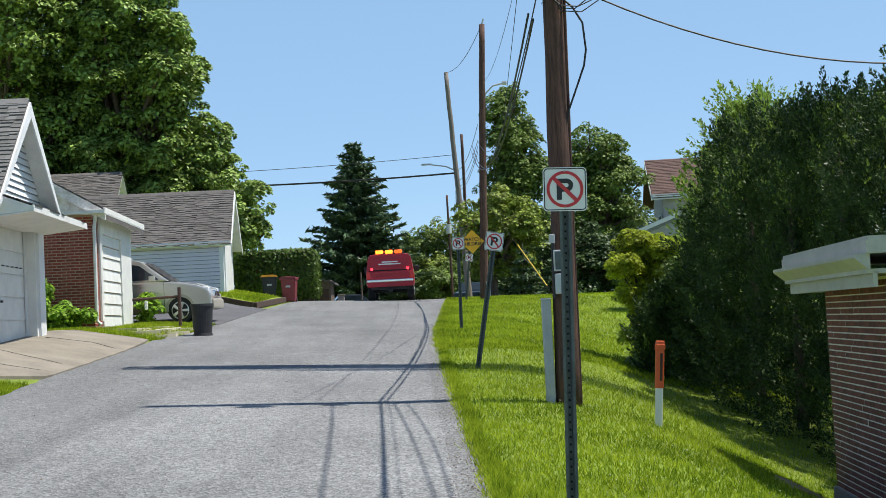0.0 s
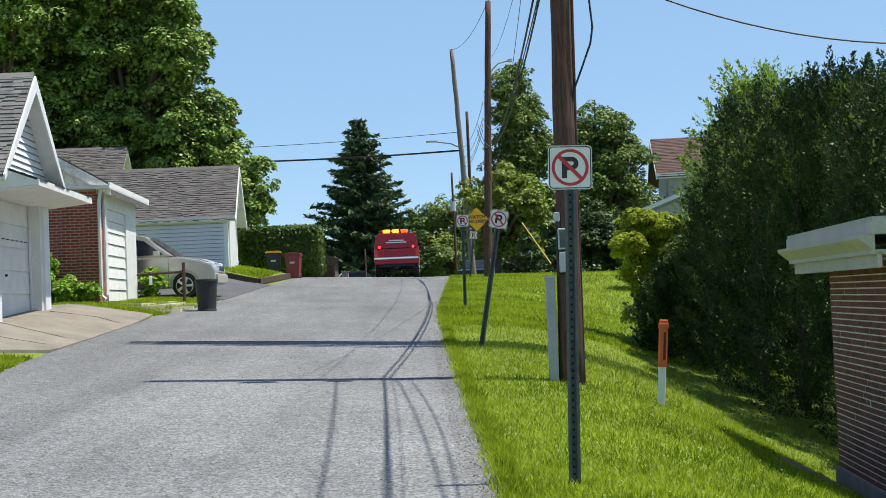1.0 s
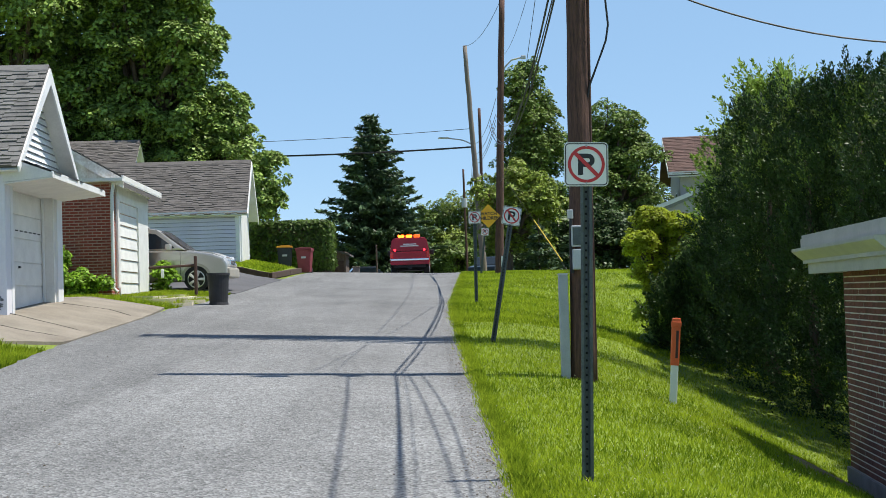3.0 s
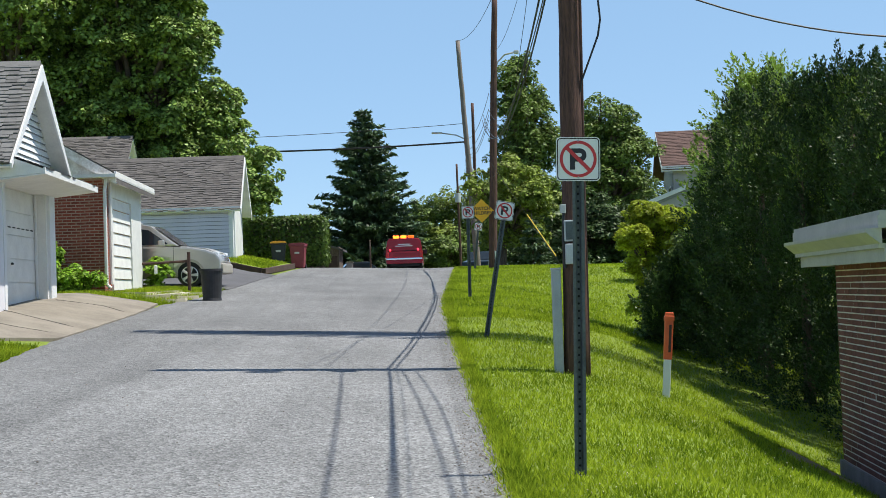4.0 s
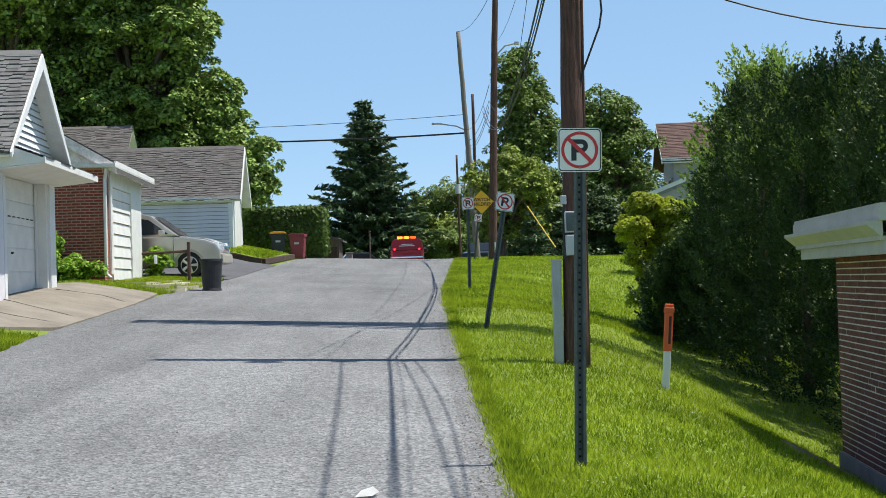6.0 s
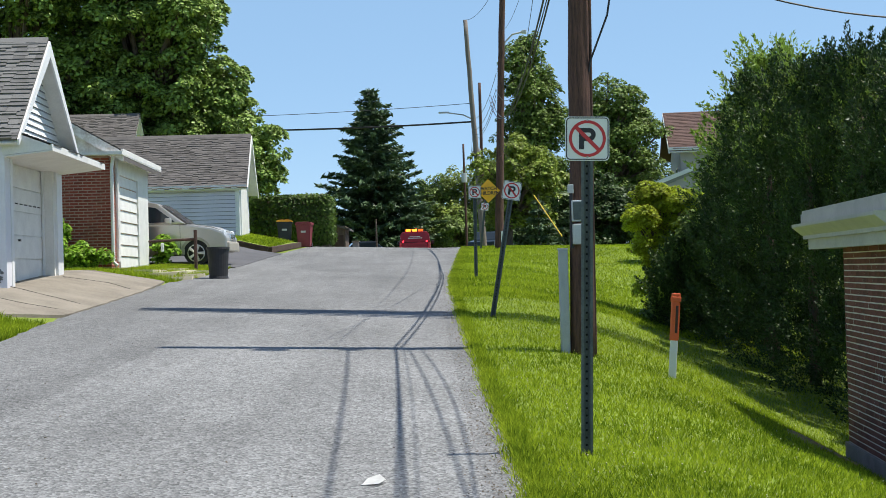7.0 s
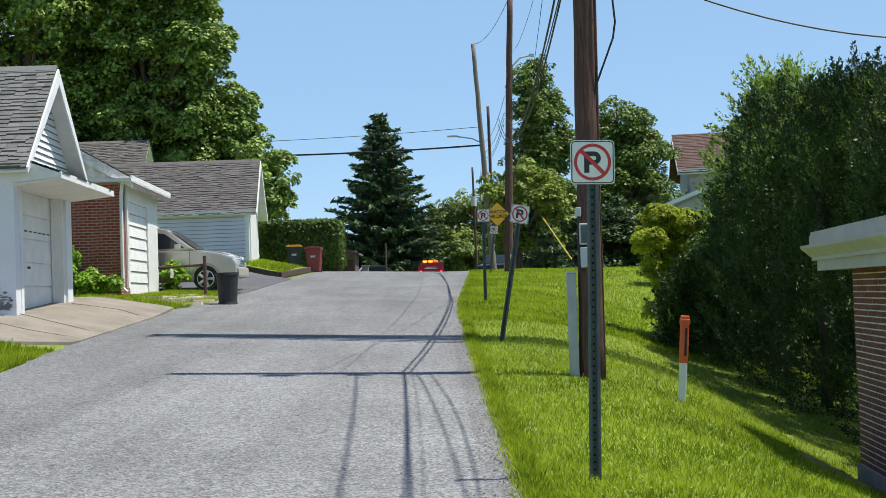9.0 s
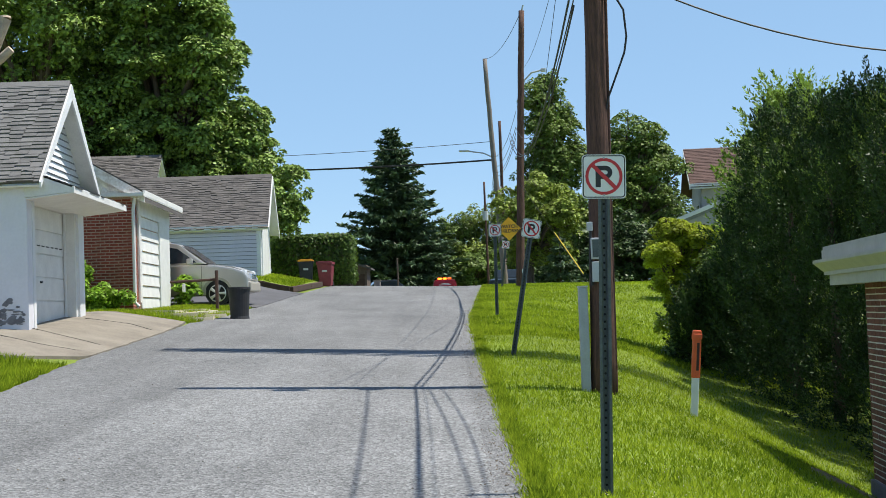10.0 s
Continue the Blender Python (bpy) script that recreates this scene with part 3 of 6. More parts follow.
# ---- brick outbuilding beside the lawn ----
B0 = (4.66, 15.2, -0.72)
bb = thing("brick_outbuilding", pose(*B0, 0, 0, -4.9), "red brick outbuilding with pale mortar and a white cornice", "outbuilding")
part("wall_core", box(0.012, -3.4, 0.22, 4.5, -0.012, 2.55), M_MORTAR, bb)
part("foundation", box(-0.03, -3.45, -0.8, 4.5, 0.03, 0.22), M_FOUND, bb)
part("soffit", box(-0.38, -3.6, 2.56, 4.6, 0.30, 2.60), M_CORNICE, bb)
part("frieze_board", box(-0.33, -3.6, 2.44, -0.29, 0.25, 2.58), M_CORNICE, bb)
part("frieze_board", box(-0.29, 0.21, 2.44, 4.5, 0.25, 2.58), M_CORNICE, bb)
part("gutter", prism([(-0.38, 2.60), (-0.50, 2.70), (-0.50, 2.735), (-0.36, 2.735), (-0.36, 2.60)], -4.0, "y"), M_CORNICE, bb, "white painted gutter").matrix_basis = pose(0, 0.34, 0)
part("roof", box(-0.40, -3.7, 2.735, 4.6, 0.30, 2.85), M_CORNICE, bb)
part("roof_kerb", box(-0.385, -3.7, 2.85, -0.2, 0.30, 2.89), M_CORNICE, bb)

# ---- house beyond the hedge ----
hs = thing("house", pose(14.9, 80, 1.95, 0, 0, -6), "two-storey house with grey siding and a red-brown shingled roof", "house")
part("wall", box(0, 0, -2, 12, 8, 6.6), M_HOUSEW, hs)
part("wall", prism([(0.02, 6.6), (7.98, 6.6), (4.0, 8.9)], 12, "x"), M_HOUSEW, hs)
for s in (-1, 1):
    part("roof_slope", slope_slab(-0.7, 12.5, 4.0, 9.25, 4.0 + s * 4.6, 9.25 - 4.6 * 0.58, 0.16), M_REDROOF, hs)
shingles(hs, "shingle_roofing", (-0.7, 4.0, 9.27), (1, 0, 0), (0, -1, -0.58), 13.2, 5.35, M_REDROOF, step=0.22, wide=0.6)
part("soffit_panel", slope_slab(-0.68, 12.4, 4.0, 9.06, -0.6, 9.06 - 4.6 * 0.58, 0.06), M_WHITE, hs)
part("eave_trim", box(-0.7, -0.66, 6.48, 12.5, -0.58, 6.66), M_WHITE, hs)
part("barge_board", prism([(4.0, 9.25), (-0.6, 6.58), (-0.6, 6.3), (4.0, 8.95)], 0.06, "x"), M_WHITE, hs).matrix_basis = pose(-0.74, 0, 0)
for yy in (1.6, 4.6):
    wf = part("window", box(-0.06, yy, 3.9, 0.02, yy + 1.1, 5.6), M_WHITE, hs)
    part("pane", box(-0.075, yy + 0.1, 4.0, -0.06, yy + 1.0, 5.5), M_WINDOW, wf)
wf = part("window", box(2.2, -0.06, 3.9, 3.3, 0.02, 5.6), M_WHITE, hs)
part("pane", box(2.3, -0.075, 4.0, 3.2, -0.06, 5.5), M_WINDOW, wf)
part("porch_roof", prism([(-2.8, 3.98), (0.6, 5.25), (0.6, 4.9), (-2.8, 3.7)], 4.5, "y"), M_GREYROOF, hs).matrix_basis = pose(0, -3.0, 0)
part("porch_wall", prism([(-2.6, -2.0), (-2.6, 3.7), (0.4, 4.85), (0.4, -2.0)], 0.1, "y"), M_HOUSEW, hs).matrix_basis = pose(0, -2.9, 0)
part("porch_fascia", prism([(-2.9, 4.04), (0.6, 5.35), (0.6, 5.1), (-2.9, 3.8)], 0.12, "y"), M_WHITE, hs).matrix_basis = pose(0, -3.12, 0)


# ---- utility poles and wires ----
def utility_pole(base, top, r0, r1, material, label):
    base, top = Vector(base), Vector(top)
    p = thing("utility_pole", Matrix.Translation(base), label, "utility pole", "poles along the lane")
    n = 14
    rng = random.Random(int(base.y * 7))
    pts, rs = [], []
    for i in range(n + 1):
        s = i / n
        pts.append((top - base) * s + Vector((rng.uniform(-1, 1), rng.uniform(-1, 1), 0)) * 0.012 + Vector((0, 0, -0.5 * (1 - s) ** 8)))
        rs.append(r0 + (r1 - r0) * s + 0.02 * (1 - s) ** 6)
    part("shaft", tube(pts, rs, 16), material, p, smooth=True)
    return p


P1 = Vector((1.77, 16.4, 0.45))
P2 = Vector((2.50, 53.4, 2.12))
P3, P3T = Vector((2.72, 75.0, 2.2)), Vector((1.98, 75.0, 15.8))
P4 = Vector((3.3, 92.0, 1.6))
P5 = Vector((3.0, 130.0, 1.2))
P1T, P2T, P4T, P5T = P1 + Vector((0.22, 0.05, 12.3)), P2 + Vector((0.48, 0, 11.5)), P4 + Vector((0.0, 0, 13.0)), P5 + Vector((-0.1, 0, 12.8))
pole1 = utility_pole(P1, P1T, 0.150, 0.11, M_POLE, "tall dark brown wooden utility pole with grey meter boxes")
pole2 = utility_pole(P2, P2T, 0.175, 0.115, M_POLE, "tall dark wooden utility pole carrying a street lamp arm")
pole3 = utility_pole(P3, P3T, 0.18, 0.12, M_GREYPOLE, "weathered grey utility pole leaning over the lane")
pole4 = utility_pole(P4, P4T, 0.13, 0.10, M_POLE, "slim dark distant utility pole with a can")
pole5 = utility_pole(P5, P5T, 0.13, 0.10, M_POLE, "far dark utility pole with a transformer can")
# fittings of the near pole
part("cable_guard", box(-0.27, -0.13, -0.15, -0.16, 0.02, 1.36, 0.015), M_PALEPVC, pole1, "pale grey cable guard")
part("guard_cap", box(-0.275, -0.135, 1.36, -0.155, 0.025, 1.38, 0.004), M_GREYBOX, pole1)
part("meter_box", box(-0.10, -0.26, 1.42, 0.035, -0.13, 1.67, 0.012), M_GREYBOX, pole1, "grey steel meter box")
sw = part("switch_box", box(-0.105, -0.24, 1.70, 0.03, -0.13, 1.96, 0.012), M_GREYBOX, pole1, "dark faced switch box")
part("switch_face", box(-0.09, -0.25, 1.72, 0.015, -0.24, 1.94, 0.008), M_POST, sw)
part("tag_box", box(-0.14, -0.17, 2.05, -0.07, -0.10, 2.16, 0.008), M_GREYBOX, pole1)
part("riser", tube([(-0.10, -0.15, 1.38), (-0.11, -0.16, 1.7), (-0.10, -0.15, 2.05)], 0.02), M_BLACKP, pole1)
part("ground_moulding", tube([(0.152, -0.05, -0.05), (0.175, -0.05, 2.2), (0.205, -0.045, 4.0), (0.27, -0.02, 8.0)], 0.02, 6), M_POLE, pole1, "dark wooden moulding over the ground wire")
part("drop_loop", tube([(0.17, -0.08, 3.55), (0.20, -0.08, 3.7), (0.325, -0.08, 4.01), (0.42, -0.08, 4.25), (0.455, -0.08, 4.45), (0.43, -0.08, 4.79), (0.31, -0.08, 5.0), (0.20, -0.08, 5.1)], 0.013), M_CABLE, pole1, "black looping service cable")
for k, (w, d) in enumerate(((0.34, 0.05), (0.52, 0.09), (0.44, 0.02))):
    part("drip_loop", tube([(0.10 - 0.06 * k, -0.12, 5.2), (0.16, -0.16, 5.02 - d), (0.16 + w * 0.5, -0.16, 5.0 - d), (0.16 + w, -0.12, 5.08), (0.2 + w, -0.05, 5.3)], 0.008, 5), M_CABLE, pole1)
part("splice_box", box(0.05, -0.24, 6.7, 0.2, -0.12, 7.1, 0.03), M_BLACKP, pole1, "black cable splice box")
part("transformer", cyl((0.17, -0.20, 8.9), (0.17, -0.20, 9.5), 0.10), M_GREYBOX, pole1, "grey transformer can")
# street lamps
lm = part("lamp_arm", tube([(0.42, 0, 8.3), (0.5, 0, 8.65), (0.8, 0, 8.95), (1.25, 0, 9.05)], 0.035), M_GALV, pole2, "grey curved lamp arm")
part("lamp_head", box(1.18, -0.07, 8.97, 1.38, 0.07, 9.12, 0.03), M_GREYBOX, lm)
part("pole_tag", box(0.1, -0.2, 0.4, 0.2, -0.16, 1.0), M_SIGNW, pole2)
lm = part("lamp_arm", tube([(-0.4, 0, 7.9), (-1.0, 0, 8.2), (-1.9, 0, 8.35)], 0.035), M_GALV, pole3, "grey curved lamp arm")
part("lamp_head", box(-2.4, -0.1, 8.32, -1.8, 0.1, 8.41, 0.03), M_GREYBOX, lm)
part("transformer", cyl((-0.22, -0.1, 7.6), (-0.22, -0.1, 8.4), 0.18), M_GREYBOX, pole4, "grey transformer can")
part("transformer", cyl((-0.1, -0.3, 9.0), (-0.1, -0.3, 9.9), 0.28), M_GREYBOX, pole5, "grey transformer can")
part("insulator", cyl((0.50, 0, 11.5), (0.56, 0, 11.72), 0.035), M_GREYBOX, pole2)


def wire(a, b, sag, r, label="black overhead cable strung between the utility poles", bow=0.0, n=26):
    a, b = Vector(a), Vector(b)
    pts = []
    for i in range(n + 1):
        s = i / n
        p = a.lerp(b, s)
        p.z -= 4 * sag * s * (1 - s)
        p.x += bow * 4 * s * (1 - s)
        pts.append(p - a)
    w = tagged(new("overhead_cable"), label, "cable", "cables along the lane")
    w.matrix_basis = Matrix.Translation(a)
    part("cable_run", tube(pts, r, 6), M_CABLE, w)
    return w


def on_pole1(h, side):
    return P1 + Vector((0.0179 * h + side, 0, h))


def on_pole2(h, side):
    return P2 + Vector((0.0417 * h + side, 0, h))


# from the near pole back over the lane: height and side at the pole, far end's x, slack sideways, radius
for h, side, bx, bow, r in ((6.66, -0.15, 2.59, 0.07, 0.012), (5.27, -0.15, 3.54, -0.24, 0.013), (5.30, -0.15, 2.53, 0.03, 0.011), (5.07, -0.15, 1.58, 0.40, 0.005), (5.62, 0.15, 1.62, 0.73, 0.010), (5.25, 0.15, -2.74, 2.03, 0.009)):
    wire(on_pole1(h, side), (bx, -22.0, 6.5), 1.0, r, n=40, bow=bow)
# on from the near pole to the second pole and past it
for h, side, h2, side2, sag, r in ((4.95, -0.32, 6.3, -0.45, 1.28, 0.014), (4.88, -0.26, 6.52, -0.42, 1.35, 0.013), (5.2, -0.2, 6.75, -0.2, 1.1, 0.009), (7.77, 0.10, 9.09, 0.0, 0.8, 0.006), (8.09, -0.08, 4.01, 0.0, 1.2, 0.006)):
    wire(on_pole1(h, side), on_pole2(h2, side2), sag, r)
for h2, sag in ((6.3, 0.5), (6.52, 0.55), (6.75, 0.4), (7.4, 0.5)):
    wire(on_pole2(h2, -0.2), P3 + Vector((-0.4, 0, h2 + 0.6)), sag, 0.011)
    wire(P3 + Vector((-0.4, 0, h2 + 0.6)), P5 + Vector((0, 0, h2 + 0.5)), 0.8, 0.010)
wire(P2T, P3T, 0.5, 0.012)
# service drops across the lawn and the lines that cross beyond the crest
wire(P1 + Vector((0.30, 0, 5.29)), (11.07, 16.7, 5.74), 1.17, 0.011, "black service drop to a house across the lawn")
wire(P3 + Vector((-0.5, 0, 7.8)), (-32, 76.0, 11.2), 0.6, 0.05, "thick black cable crossing above the lane")
wire(P3 + Vector((-0.5, 0, 8.85)), (-32, 76.0, 11.4), 0.5, 0.016, "thin black cable crossing above the lane")
# unseen high cables, sized and placed to cast the broad shadow across the lane
for i in range(8):
    wire((10.0, 20.2 + i * 0.34, 11.6), (-0.6 + 0.5 * (i % 3), 22.35 + i * 0.07, 11.0), 0.25 + 0.12 * (i % 3), (0.05, 0.08, 0.065, 0.10, 0.12, 0.08, 0.10, 0.06)[i], "unseen thick black cable added to cast the shadow band on the lane")
# out-of-view pole, added only to hold up the crossing cables
utility_pole((10.2, 22.7, H(10.2, 22.7)), (10.2, 22.7, 12.4), 0.15, 0.11, M_POLE, "unseen wooden utility pole added to carry the crossing cables")


# ---- signs ----
def ring(r0, r1, y, n=40):
    bm = bmesh.new()
    a = [bm.verts.new((r0 * math.cos(t * 2 * math.pi / n), y, r0 * math.sin(t * 2 * math.pi / n))) for t in range(n)]
    b = [bm.verts.new((r1 * math.cos(t * 2 * math.pi / n), y, r1 * math.sin(t * 2 * math.pi / n))) for t in range(n)]
    for t in range(n):
        bm.faces.new((a[t], a[(t + 1) % n], b[(t + 1) % n], b[t]))
    return bm


def rounded(w, h, r, n=5):
    out = []
    for cx, cy, a0 in ((w / 2 - r, h / 2 - r, 0), (-w / 2 + r, h / 2 - r, 90), (-w / 2 + r, -h / 2 + r, 180), (w / 2 - r, -h / 2 + r, 270)):
        for i in range(n + 1):
            a = radians(a0 + 90 * i / n)
            out.append((cx + r * math.cos(a), cy + r * math.sin(a)))
    return out


def flat(outline, y, bm=None):
    bm = bm or bmesh.new()
    bm.faces.new([bm.verts.new((a, y, b)) for a, b in outline])
    return bm


def text_mesh(body, size, name, material, parent, m):
    cu = bpy.data.curves.new(name, "FONT")
    cu.body, cu.size, cu.align_x, cu.align_y, cu.extrude = body, size, "CENTER", "CENTER", 0.0008
    cu.offset = 0.005
    tmp = new("tmp_text", cu)
    dg = bpy.context.evaluated_depsgraph_get()
    me = bpy.data.meshes.new_from_object(tmp.evaluated_get(dg))
    bpy.data.objects.remove(tmp)
    me.materials.clear()
    me.materials.append(material)
    ob = new(name, me)
    ob.parent = parent
    ob.matrix_basis = m
    return ob


def no_parking_plate(parent, m, w=0.305):
    pl = part("sign_plate", shift(prism(rounded(w, w, 0.03), 0.003, "y"), 0, 0, 0), M_SIGNW, parent, "white no-parking plate with red ring", m)
    k = w / 0.305
    bm = bmesh.new()
    o, i = rounded(w - 0.012, w - 0.012, 0.026), rounded(w - 0.026, w - 0.026, 0.02)
    vo, vi = [bm.verts.new((a, -0.0015, b)) for a, b in o], [bm.verts.new((a, -0.0015, b)) for a, b in i]
    for j in range(len(o)):
        bm.faces.new((vo[j], vo[(j + 1) % len(o)], vi[(j + 1) % len(o)], vi[j]))
    part("border", bm, M_SIGNK, pl)
    # letter P
    bm = flat([(-0.058 * k, -0.074 * k), (-0.022 * k, -0.074 * k), (-0.022 * k, 0.074 * k), (-0.058 * k, 0.074 * k)], -0.002)
    n = 12
    r1, r0 = 0.046 * k, 0.014 * k
    cx, cz = 0.012 * k, 0.028 * k
    flat([(-0.022 * k, 0.074 * k), (-0.022 * k, 0.042 * k), (cx, 0.042 * k), (cx, 0.074 * k)], -0.002, bm)
    flat([(-0.022 * k, -0.018 * k), (cx, -0.018 * k), (cx, 0.014 * k), (-0.022 * k, 0.014 * k)], -0.002, bm)
    va = [bm.verts.new((cx + r1 * math.sin(math.pi * t / n), -0.002, cz + r1 * math.cos(math.pi * t / n))) for t in range(n + 1)]
    vb = [bm.verts.new((cx + r0 * math.sin(math.pi * t / n), -0.002, cz + r0 * math.cos(math.pi * t / n))) for t in range(n + 1)]
    for t in range(n):
        bm.faces.new((va[t], va[t + 1], vb[t + 1], vb[t]))
    part("letter", bm, M_SIGNK, pl)
    part("red_ring", ring(0.128 * k, 0.107 * k, -0.003), M_SIGNR, pl)
    s = 0.0095 * k
    q = 0.112 * k / math.sqrt(2)
    part("red_bar", flat([(-q - s, q - s), (-q + s, q + s), (q + s, -q + s), (q - s, -q - s)], -0.0035), M_SIGNR, pl)
    for z in (0.128, -0.128):
        part("bolt", cyl((0, 0, z * k), (0, -0.006, z * k), 0.007, seg=8), M_GALV, pl)
    return pl


def channel_post(parent, top, material=M_POST, holes=True, w=0.082):
    """A U-channel post with punched holes, from below the ground to top."""
    h = w / 2
    prof_ = [(-h, -0.012), (-h + 0.018, -0.012), (-h + 0.026, -0.004), (-0.014, 0.022), (0.014, 0.022), (h - 0.026, -0.004), (h - 0.018, -0.012), (h, -0.012), (h, -0.006), (h - 0.020, -0.006), (0.017, 0.030), (-0.017, 0.030), (-h + 0.020, -0.006), (-h, -0.006)]
    po = part("channel_post", shift(prism(prof_, top + 0.5, "z"), 0, 0, -0.5), material, parent, "dark steel channel post with punched holes")
    if holes:
        z = 0.05
        hole = None
        while z < top - 0.3:
            if hole is None:
                hole = part("post_hole", cyl((0, 0.0222, 0), (0, 0.019, 0), 0.0085, seg=8), M_HOLE, po)
                ob = hole
            else:
                ob = new("post_hole", hole.data)
                ob.parent = po
            ob.matrix_basis = pose(0, 0, z)
            z += 0.0508
    return po


def sign(base, h, lean=(0, 0), face=0, label="", w=0.305):
    s = thing("no_parking_sign", pose(*base, lean[0], lean[1], face), label, "road sign", "no-parking signs along the lane")
    channel_post(s, h - 0.02)
    no_parking_plate(s, pose(0, -0.016, h - 0.16), w)
    return s


sign((0.995, 9.15, 0.26), 2.38, (0, 1.75), 0, "square white no-parking sign on a dark channel post")
sign((0.87, 21.5, 0.80), 2.26, (0, 10.4), 6, "no-parking sign on a post leaning over the verge")
sign((0.95, 32.6, 1.33), 2.34, (0, 0.6), 0, "no-parking sign on an upright post in the verge")
s4 = thing("warning_sign", pose(1.75, 52.9, 2.32, 0, 7, 0), "yellow diamond warning sign on a leaning steel post", "road sign")
channel_post(s4, 2.6, holes=False)
di = part("diamond_plate", prism([(0, 0.48), (0.48, 0), (0, -0.48), (-0.48, 0)], 0.004, "y", bev=0), M_SIGNY, s4, "yellow diamond plate with black words", pose(0.08, -0.03, 2.44, 0, -7, 0))
text_mesh("WATCH", 0.185, "words", M_SIGNK, di, pose(0, -0.004, 0.09, 90, 0, 0))
text_mesh("CHILDREN", 0.185, "words", M_SIGNK, di, pose(0, -0.004, -0.09, 90, 0, 0))
no_parking_plate(s4, pose(0, -0.02, 1.80), 0.305)

# ---- marker post ----
mk = thing("marker_post", pose(2.78, 15.9, H(2.78, 15.9), 0, 4.5, 0), "white and orange plastic utility marker post in the lawn", "marker post")
part("white_shaft", box(-0.045, -0.02, -0.1, 0.045, 0.02, 0.47, 0.012), M_SIGNW, mk)
part("orange_sleeve", box(-0.052, -0.028, 0.46, 0.052, 0.028, 1.03, 0.014), M_ORANGE, mk)
part("label_strip", box(0.0, -0.031, 0.55, 0.03, -0.0275, 0.88), M_TIMBER, mk)
part("cap", box(-0.06, -0.034, 0.92, 0.06, 0.034, 0.99, 0.012), M_ORANGE, mk)

# guy wire with its guard
ga, gb = Vector((4.95, 46.0, H(4.95, 46.0))), Vector((2.45, 53.3, 6.9))
gw = thing("guy_wire", Matrix.Translation(ga), "steel guy wire in a bright yellow plastic guard", "guy wire")
part("strand", tube([(0, 0, -0.1), gb - ga], 0.006), M_CABLE, gw)
part("yellow_guard", cyl((gb - ga) * 0.18, (gb - ga) * 0.50, 0.02), M_YGUARD, gw)


